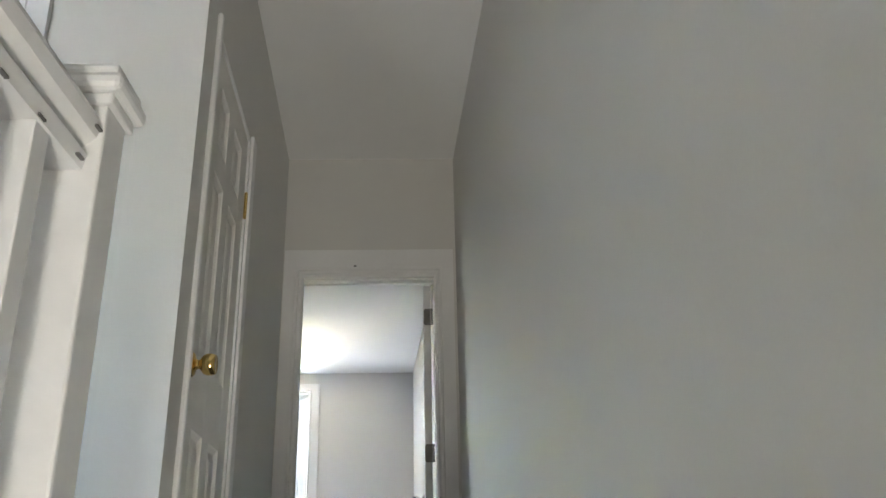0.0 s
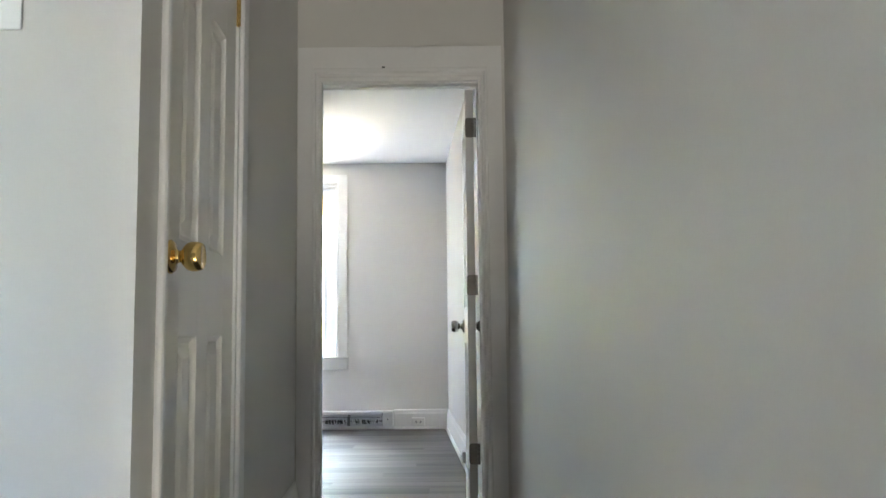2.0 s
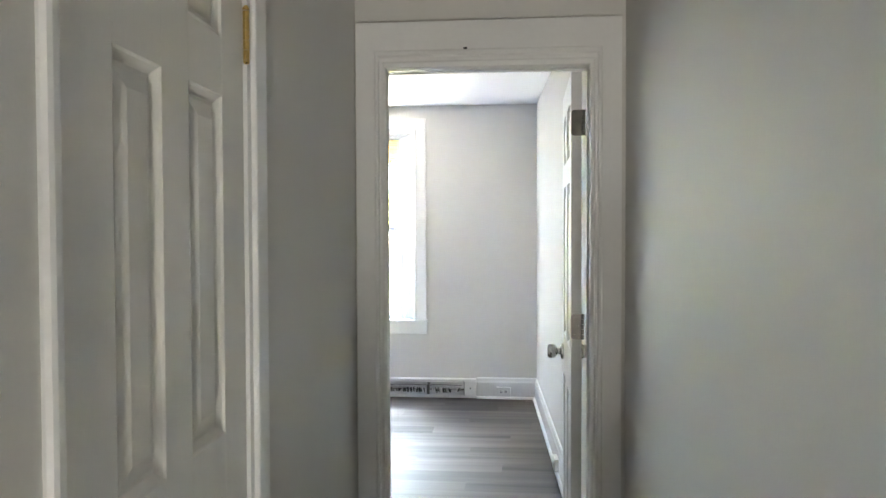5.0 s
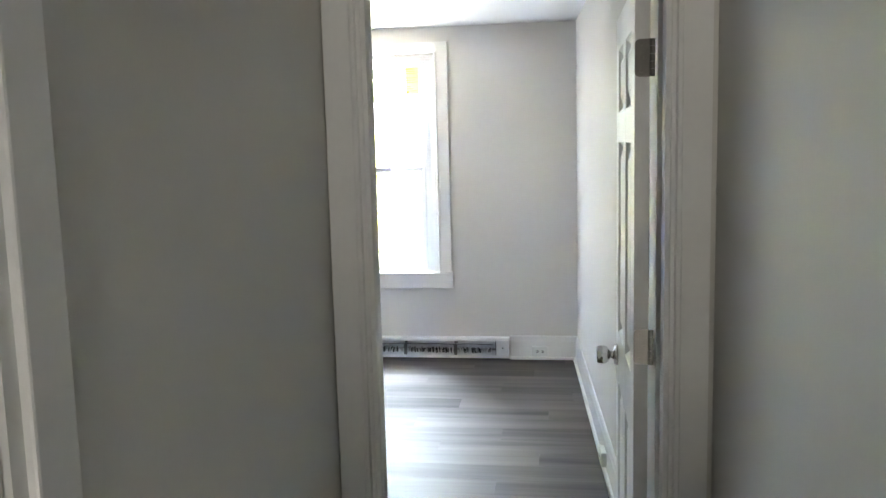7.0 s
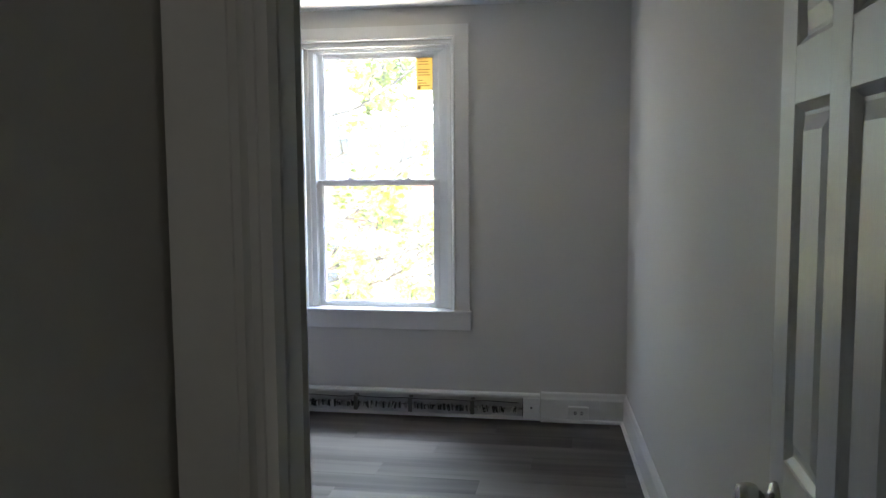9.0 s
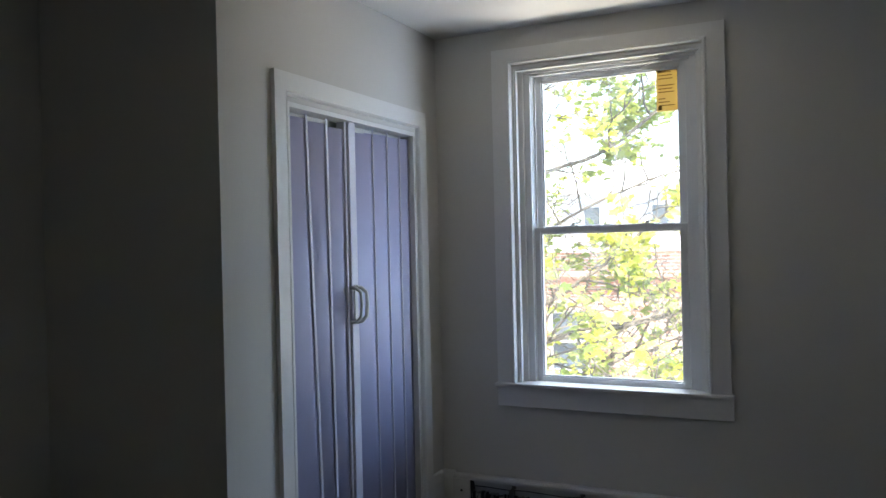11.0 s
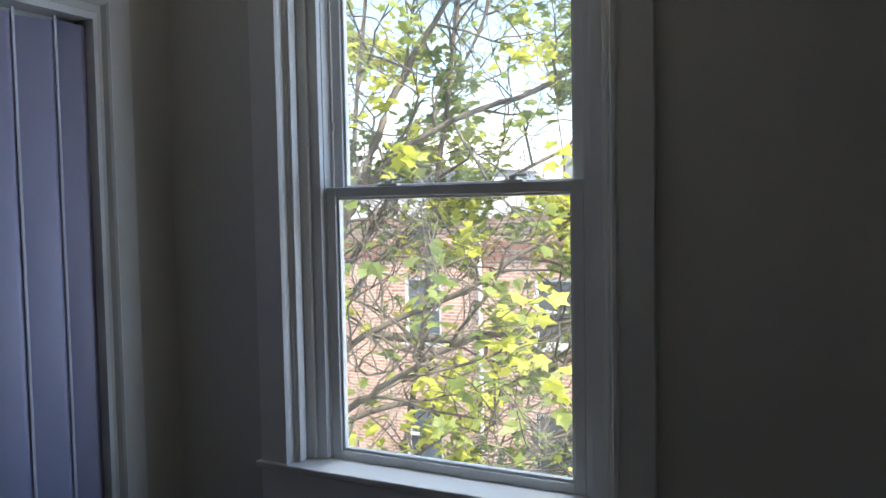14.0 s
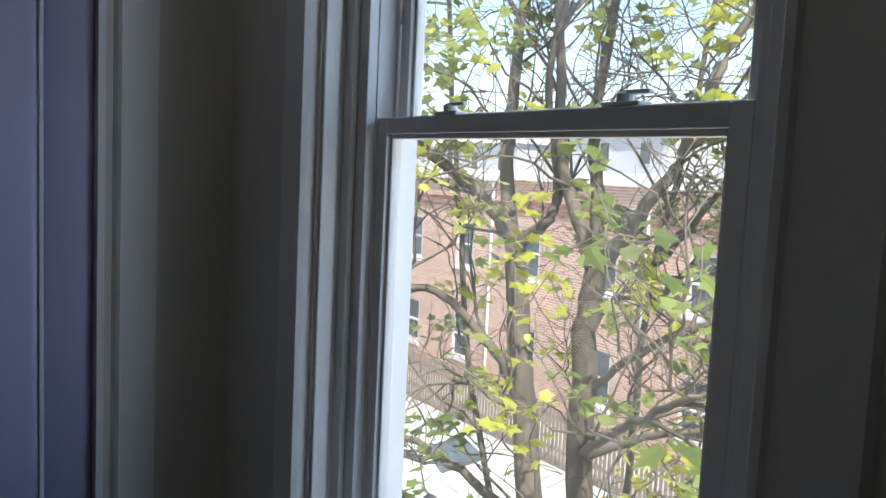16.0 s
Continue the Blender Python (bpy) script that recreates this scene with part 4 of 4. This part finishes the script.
def row_house(x0, x1, y, top, wins, label):
    """A flat-roofed brick house front facing the yard, with openings cut through the wall."""
    h = empty("row_house", pose(0, y, 0))
    w = x1 - x0
    bm = bmesh.new()
    rows = [(-0.05 + top - 2.85, 1.5), (top - 6.0, 1.55)]
    zs = sorted([(r, r + hh) for r, hh in rows])
    cols = sorted((x - ww / 2, x + ww / 2) for x, ww in wins)
    add = lambda a, b, c, d: add_box(bm, a, b, 0, 0.3, c, d)
    xe = x0
    for a, b in cols:
        add(xe, a, GROUND, top)
        zc = GROUND
        for c, d in zs:
            add(a, b, zc, c)
            zc = d
        add(a, b, zc, top)
        xe = b
    add(xe, x1, GROUND, top)
    add_box(bm, x0, x0 + 0.3, 0.3, 9, GROUND, top)
    add_box(bm, x1 - 0.3, x1, 0.3, 9, GROUND, top)
    add_box(bm, x0 + 0.3, x1 - 0.3, 8.7, 9, GROUND, top)
    mesh_ob("wall", bm, BRICK, h)
    bm = bmesh.new()
    add_box(bm, x0, x1, -0.05, -0.001, top - 0.95, top - 0.87, 0)
    add_box(bm, x0, x1, -0.08, -0.001, top - 0.72, top - 0.60, 0)
    mesh_ob("brick_band", bm, BRICKCAP, h)
    bm = bmesh.new()
    add_box(bm, x0, x1, -0.14, 0.35, top + 0.001, top + 0.34, 0, 0.02)
    add_box(bm, x0 + 0.3, x1 - 0.3, 0.35, 8.7, top - 0.15, top - 0.05, 0)
    mesh_ob("roof", bm, ROOFW, h)
    for a, b in cols:
        for c, d in zs:
            facade_window(h, (a + b) / 2, c, b - a, d - c)
    return tagged(h, label, "house", group="brick row houses")


YB = 19.5
HX = [-40.5, -34.0, -27.5, -21.0, -14.5, -8.0, -1.5, 5.0]
for i in range(len(HX) - 1):
    a, b = HX[i], HX[i + 1]
    hh = row_house(a, b - 0.01, YB, 1.05 + 0.06 * (i % 2), [(a + 1.45, 1.0), (a + 4.6, 1.0)], "red-brown brick row house with white-framed windows")
    # downpipe and basement bars
    bm = bmesh.new()
    add_tube(bm, [Vector((b - 0.35, -0.08, GROUND)), Vector((b - 0.35, -0.08, 1.0))], [0.05, 0.05], 8)
    mesh_ob("downpipe", bm, STONE, hh)
    if i % 2 == 1:
        bm = bmesh.new()
        z0 = 1.05 + 0.06 - 6.0
        for k in range(9):
            add_box(bm, a + 1.0 + k * 0.115, a + 1.022 + k * 0.115, -0.06, -0.04, z0, z0 + 1.55)
        add_box(bm, a + 0.98, a + 1.96, -0.064, -0.036, z0 + 0.1, z0 + 0.13)
        add_box(bm, a + 0.98, a + 1.96, -0.064, -0.036, z0 + 1.4, z0 + 1.43)
        mesh_ob("window_bars", bm, IRON, hh)


def back_house(x0, x1, y, top, label):
    h = empty("far_house", pose(0, y, 0))
    bm = bmesh.new()
    add_box(bm, x0, x1, 0, 9, GROUND, top)
    mesh_ob("wall", bm, SIDING, h)
    bm = bmesh.new()
    vs = []
    for x in (x0 - 0.3, x1 + 0.3):
        vs.append([bm.verts.new(p) for p in ((x, -0.4, top + 0.001), (x, 4.5, top + 2.0), (x, 9.4, top + 0.001))])
    for i in range(3):
        j = (i + 1) % 3
        bm.faces.new((vs[0][i], vs[0][j], vs[1][j], vs[1][i]))
    bm.faces.new(vs[0])
    bm.faces.new(vs[1])
    mesh_ob("roof", bm, ROOFW, h)
    for k in range(3):
        x = x0 + (k + 0.5) * (x1 - x0) / 3
        bm = bmesh.new()
        add_box(bm, x - 0.5, x + 0.5, -0.05, -0.001, top - 2.2, top - 0.7, 0)
        add_box(bm, x - 0.42, x + 0.42, -0.06, -0.051, top - 2.12, top - 0.78, 1)
        mesh_ob("window", bm, [STONE, FARGLASS], h)
    return tagged(h, label, "house", group="far houses")


for a, b, t in ((-78, -66, 4.6), (-62, -51, 3.6), (-47, -36, 4.4), (-31, -20, 3.4), (-15, -4, 4.0), (2, 14, 3.6)):
    back_house(a, b, 44, t, "pale grey sided house with a pitched roof")

# picket fence before the houses
fence = empty("picket_fence", pose(0, 17.2, GROUND))
bm = bmesh.new()
for k in range(260):
    x = -34 + k * 0.14
    add_box(bm, x, x + 0.09, 0, 0.02, 0.05, 1.5 + 0.04 * math.sin(k * 1.3))
tagged(mesh_ob("picket", bm, FENCE, fence), kind="stuff")
bm = bmesh.new()
for z in (0.4, 1.2):
    add_box(bm, -34, 2.4, 0.0205, 0.06, z, z + 0.08)
mesh_ob("fence_rail", bm, FENCE, fence)
tagged(fence, "weathered wooden picket fence along the yard", "fence")


def parked_car(m, label):
    c = empty("parked_car", m)
    bm = bmesh.new()
    side = [(-2.2, 0.35), (-2.25, 0.65), (-2.1, 0.85), (-1.25, 0.95), (-0.55, 1.42), (0.75, 1.45), (1.55, 1.0), (2.15, 0.92), (2.25, 0.6), (2.2, 0.35)]
    layers = [(-0.85, 0.97), (-0.78, 1.0), (0.78, 1.0), (0.85, 0.97)]
    rings = [[bm.verts.new((x * s, y * (0.82 if z > 1.2 else 1.0), z)) for x, z in side] for y, s in layers]
    for a, b in zip(rings, rings[1:]):
        for i in range(len(side)):
            j = (i + 1) % len(side)
            bm.faces.new((a[i], a[j], b[j], b[i]))
    bm.faces.new(rings[0])
    bm.faces.new(rings[-1])
    mesh_ob("body", bm, CARP, c)
    bm = bmesh.new()
    for p in ([(-1.16, 0.99), (-0.6, 1.37)], [(1.46, 1.05), (0.82, 1.41)]):
        (xa, za), (xb, zb) = p
        n = Vector((zb - za, 0, -(xb - xa))) * (1 if xb < xa else -1)
        n = n.normalized() * 0.025
        if n.z < 0:
            n = -n
        q = [Vector((xa, -0.68, za)), Vector((xa, 0.68, za)), Vector((xb, 0.6, zb)), Vector((xb, -0.6, zb))]
        lo, hi = [bm.verts.new(v) for v in q], [bm.verts.new(v + n) for v in q]
        bm.faces.new(lo)
        bm.faces.new(hi)
        for i in range(4):
            bm.faces.new((lo[i], lo[(i + 1) % 4], hi[(i + 1) % 4], hi[i]))
    for s in (-1, 1):
        add_box(bm, -0.75, 1.1, s * 0.79 - 0.01, s * 0.79 + 0.01, 1.0, 1.3, 0, 0.005)
    mesh_ob("window", bm, FARGLASS, c)
    bm = bmesh.new()
    add_lathe(bm, [(0.20, 0), (0.31, 0.01), (0.32, 0.05), (0.32, 0.16), (0.31, 0.2), (0.2, 0.21)], pose(0, 0, 0, 90), 20)
    w0 = mesh_ob("tyre", bm, TYRE, c, True)
    w0.location = (-1.4, -0.68, 0.32)
    for x, y in ((1.4, -0.68), (-1.4, 0.88), (1.4, 0.88)):
        o = new("tyre", w0.data)
        o.parent = c
        o.location = (x, y, 0.32)
    return tagged(c, label, "car")


parked_car(pose(-15.5, 13.2, GROUND, 0, 0, 12), "pale grey-green car parked in the yard")


# ---- tree ----
SIDE, DEEP = Vector((0.63, 0.777, 0)), Vector((-0.777, 0.63, 0))


def spline(pts, n):
    out = []
    for i in range(len(pts) - 1):
        p0, p1, p2, p3 = pts[max(i - 1, 0)], pts[i], pts[i + 1], pts[min(i + 2, len(pts) - 1)]
        for k in range(n):
            t = k / n
            out.append(0.5 * ((2 * p1) + (p2 - p0) * t + (2 * p0 - 5 * p1 + 4 * p2 - p3) * t * t + (3 * p1 - p0 - 3 * p2 + p3) * t ** 3))
    out.append(pts[-1])
    return out


def add_leaf(bm, at, nrm, tip, size, mi):
    """A five-lobed leaf, folded a little along its midrib."""
    side = nrm.cross(tip).normalized()
    shape = [(0, 0), (0.34, 0.02), (0.30, 0.26), (0.56, 0.52), (0.24, 0.56), (0.0, 1.0)]
    c = [bm.verts.new(at + tip * (v * size) + nrm * (-0.10 * size * abs(u)) + side * (u * size)) for u, v in shape]
    d = [c[0]] + [bm.verts.new(at + tip * (v * size) + nrm * (-0.14 * size * abs(u)) - side * (u * size)) for u, v in shape[1:-1]] + [c[-1]]
    for k in (c, d):
        bm.faces.new(k).material_index = mi


def maple(base, label):
    tree = empty("maple_tree", pose(*base))
    rnd = random.Random(11)
    limbs = []
    P = lambda u, w, z: SIDE * u + DEEP * w + Vector((0, 0, z - base[2]))
    # two stems that part low down, then the main limbs
    stems = [([P(0.1, 0, GROUND), P(0.02, 0, -3.4), P(-0.22, 0.05, -1.2), P(-0.36, 0.1, 0.2), P(-0.44, 0.1, 0.92)], 0.11, 0.062),
             ([P(0.1, 0, GROUND), P(0.1, 0, -3.4), P(0.06, -0.05, -1.2), P(0.0, -0.1, 0.3), P(0.04, -0.1, 0.86)], 0.11, 0.064)]
    mains = [([P(-0.44, 0.1, 0.90), P(-0.66, 0.1, 1.2), P(-0.95, 0.0, 1.42), P(-1.6, -0.2, 1.9), P(-2.2, -0.3, 2.6)], 0.040, 0.014),
             ([P(-0.44, 0.1, 0.90), P(-0.52, 0.2, 1.3), P(-0.50, 0.3, 2.0), P(-0.45, 0.3, 3.0), P(-0.6, 0.4, 4.2)], 0.046, 0.014),
             ([P(-0.42, 0.1, 0.95), P(-0.28, 0.0, 1.05), P(-0.2, 0.0, 1.3), P(-0.3, -0.1, 1.9), P(-0.15, -0.2, 2.6)], 0.035, 0.012),
             ([P(0.02, -0.1, 0.84), P(-0.12, -0.1, 1.2), P(-0.22, -0.05, 1.6), P(-0.25, 0, 2.4), P(-0.3, 0.1, 3.6)], 0.043, 0.013),
             ([P(0.04, -0.1, 0.86), P(0.03, 0, 1.25), P(0.0, 0.1, 1.8), P(0.12, 0.1, 2.8), P(0.1, 0.2, 4.0)], 0.040, 0.012),
             ([P(0.06, -0.1, 0.82), P(0.22, -0.2, 1.1), P(0.45, -0.3, 1.5), P(0.7, -0.4, 2.2), P(1.2, -0.7, 3.1)], 0.043, 0.013),
             ([P(0.04, -0.12, 0.1), P(0.45, -0.4, 0.5), P(1.1, -0.8, 0.85), P(1.9, -1.2, 1.5), P(2.7, -1.5, 2.3)], 0.021, 0.008),
             ([P(0.04, -0.12, -0.3), P(0.5, -0.5, 0.0), P(1.3, -0.9, 0.15), P(2.2, -1.2, 0.6), P(3.0, -1.4, 1.0)], 0.021, 0.008),
             ([P(0.05, -0.1, -0.8), P(0.6, -0.5, -0.75), P(1.4, -0.9, -0.5), P(2.3, -1.1, -0.2), P(3.1, -1.2, -0.1)], 0.02, 0.008),
             ([P(-0.36, 0.1, 0.0), P(-0.6, 0, 0.35), P(-0.9, -0.1, 0.62), P(-1.4, -0.3, 0.7), P(-2.0, -0.4, 1.0)], 0.03, 0.009),
             ([P(-0.25, 0.1, -0.9), P(-0.7, 0, -0.5), P(-1.2, 0, -0.25), P(-1.8, -0.2, 0.0)], 0.03, 0.009),
             ([P(0.05, -0.05, 0.5), P(0.5, 0.3, 0.9), P(1.1, 0.7, 1.6), P(1.8, 0.9, 2.6), P(2.3, 1.0, 3.6)], 0.022, 0.009),
             ([P(0.45, -0.3, 1.5), P(0.9, -0.6, 1.9), P(1.6, -1.0, 2.2), P(2.4, -1.4, 2.9), P(3.2, -1.6, 3.4)], 0.020, 0.008),
             ([P(0.5, -0.4, 0.5), P(1.0, -0.9, 0.5), P(1.7, -1.5, 0.7), P(2.4, -1.9, 1.0)], 0.028, 0.010)]
    mains += [([P(0.08, 0.0, -3.0), P(0.34, 0.3, -1.0), P(0.42, 0.4, 0.5), P(0.62, 0.5, 1.7), P(0.85, 0.6, 3.2)], 0.024, 0.012),
              ([P(0.0, 0.0, -2.6), P(-0.62, 0.5, -0.4), P(-0.85, 0.7, 1.2), P(-1.05, 0.8, 3.2)], 0.022, 0.012),
              ([P(0.08, 0.0, -2.4), P(0.75, -0.1, -0.6), P(1.0, -0.2, 0.9), P(1.15, -0.3, 2.4), P(1.35, -0.3, 3.6)], 0.024, 0.012),
              ([P(0.42, 0.4, 0.5), P(0.9, 0.5, 1.0), P(1.6, 0.4, 1.4), P(2.6, 0.2, 1.9), P(3.6, 0.0, 2.2)], 0.019, 0.008),
              ([P(0.75, -0.1, -0.6), P(1.3, -0.2, -0.2), P(2.1, -0.3, 0.2), P(3.0, -0.5, 0.3), P(3.9, -0.6, 0.7)], 0.019, 0.008),
              ([P(0.3, 0.2, -1.4), P(1.0, 0.1, -1.2), P(1.9, -0.1, -0.9), P(2.9, -0.3, -0.8)], 0.03, 0.010),
              ([P(0.02, -0.1, -0.3), P(0.1, -0.8, 0.05), P(0.3, -1.4, 0.4), P(0.6, -1.9, 0.7)], 0.026, 0.008),
              ([P(0.04, -0.1, -0.9), P(0.4, -0.8, -0.6), P(0.8, -1.4, -0.3), P(1.2, -1.8, 0.1)], 0.026, 0.008)]
    wood = bmesh.new()
    for pts, r0, r1 in stems + [(a, b * 1.2, c * 1.25) for a, b, c in mains]:
        line = spline(pts, 7)
        n = len(line)
        line = [p + Vector((rnd.uniform(-1, 1), rnd.uniform(-1, 1), rnd.uniform(-1, 1))) * 0.012 for p in line]
        add_tube(wood, line, [r0 + (r1 - r0) * i / (n - 1) for i in range(n)], 10)
        limbs.append((line, r0, r1, pts in [s[0] for s in stems]))
    mesh_ob("trunk", wood, BARK, tree, True)
    twig = bmesh.new()
    green, yellow = [], []

    def shoot(p, d, length, r, depth):
        n = 7
        line = [p]
        for i in range(n):
            d = (d + Vector((rnd.gauss(0, 0.26), rnd.gauss(0, 0.26), rnd.gauss(0.05, 0.24)))).normalized()
            if line[-1].y + d.y * length / n + base[1] < FAR + 0.75:
                d = Vector((d.x, abs(d.y), d.z))
            line.append(line[-1] + d * (length / n))
        add_tube(twig, line, [r * (1 - 0.75 * i / n) for i in range(n + 1)], 5)
        for i in range(2, n + 1):
            if depth > 0 and rnd.random() < 0.62:
                e = (d + Vector((rnd.gauss(0, 0.8), rnd.gauss(0, 0.8), rnd.gauss(0.1, 0.6)))).normalized()
                shoot(line[i], e, length * rnd.uniform(0.45, 0.75), r * 0.55, depth - 1)
        if depth == 0:
            for i in range(3, n + 1):
                tuft = noise.noise(line[i] * 1.9)
                full = (1.8 if line[i].z + base[2] < 1.4 else 3.2) if line[i].dot(SIDE) > 0.85 else 1.0
                if rnd.random() < LEAFING * full * (2.6 if tuft > 0.18 else 0.4 if tuft > 0.02 else 0.03):
                    (yellow if noise.noise(line[i] * 1.3 + Vector((7, 3, 1))) > 0.03 else green).append(line[i])

    for line, r0, r1, stem in limbs:
        n = len(line)
        for i in range(n):
            if (line[i].z + base[2]) < -2.2:
                continue
            chance = (0.10 if line[i].z + base[2] > -1.0 else 0.3) if stem else 0.62 * (0.12 + 1.05 * i / n)
            if line[i].dot(SIDE) > 0.8:
                chance *= 1.4
            if rnd.random() < chance:
                d = Vector((rnd.gauss(0, 1), rnd.gauss(0, 1), rnd.gauss(0.25, 0.6))).normalized()
                out = (line[min(i + 1, n - 1)] - line[max(i - 1, 0)]).normalized()
                d = (d + out * (0.2 if stem else 0.9)).normalized()
                shoot(line[i], d, rnd.uniform(0.7, 1.35), 0.013 if stem else 0.012, 2)
    mesh_ob("twigs", twig, BARK, tree, True)
    for name, spots, mat, size in (("leaves", green, LEAF, 0.094), ("young_leaves", yellow, LEAFY, 0.096)):
        bm = bmesh.new()
        for p in spots:
            for _ in range(rnd.choice((3, 4, 5, 6))):
                q = p + Vector((rnd.gauss(0, 0.05), rnd.gauss(0, 0.05), rnd.gauss(-0.01, 0.05)))
                wp = q + Vector(base)
                if wp.y < FAR + 0.65:
                    continue
                nrm = Vector((rnd.gauss(0, 0.6), rnd.gauss(0, 0.6), 1.0)).normalized()
                a = rnd.uniform(0, 2 * math.pi)
                tip = Vector((math.cos(a), math.sin(a), -0.5 + rnd.gauss(0, 0.3)))
                tip = (tip - nrm * tip.dot(nrm)).normalized()
                add_leaf(bm, q, nrm, tip, size * rnd.uniform(0.55, 1.2), 0)
        tagged(mesh_ob(name, bm, mat, tree), "thin " + ("yellow-green" if mat is LEAFY else "fresh green") + " lobed leaves", kind="stuff")
    return tagged(tree, label, "tree")


LEAFING = 0.125
maple((-3.97, 6.96, GROUND), "spreading multi-stemmed maple with fresh yellow-green leaves")

# ---- floor planks ----
PW, PL = 0.178, 1.22
plank_meshes = {}


def plank_mesh(n):
    """A plank with a fine bevel round its top edge."""
    key = round(n, 3)
    if key not in plank_meshes:
        b, t, w = 0.0006, 0.0075, PW - 0.0002
        n2 = n - 0.0002
        pts = [(0, 0, 0), (n2, 0, 0), (n2, w, 0), (0, w, 0), (0, 0, t - b), (n2, 0, t - b), (n2, w, t - b), (0, w, t - b), (b, b, t), (n2 - b, b, t), (n2 - b, w - b, t), (b, w - b, t)]
        fs = [(0, 3, 2, 1)] + [(i, (i + 1) % 4, 4 + (i + 1) % 4, 4 + i) for i in range(4)] + [(4 + i, 4 + (i + 1) % 4, 8 + (i + 1) % 4, 8 + i) for i in range(4)] + [(8, 9, 10, 11)]
        me = bpy.data.meshes.new("plank")
        me.from_pydata(pts, [], fs)
        me.materials.append(PLANK)
        plank_meshes[key] = me
    return plank_meshes[key]


rng = random.Random(3)
y = DOORWALL - 0.02
row = 0
while y < FAR + 0.01:
    lo = LEFT if y < 2.36 else -2.215
    hi = right_room(y) + 0.03
    x = lo - (row * 0.41 % 1.0) * PL - rng.uniform(0, 0.1)
    while x < hi:
        a, b = max(x, lo), min(x + PL, hi)
        if b - a > 0.03:
            ob = new("plank", plank_mesh(b - a))
            ob.parent = floor_room
            ob.location = (a, y, -0.0078)
        x += PL
    y += PW
    row += 1
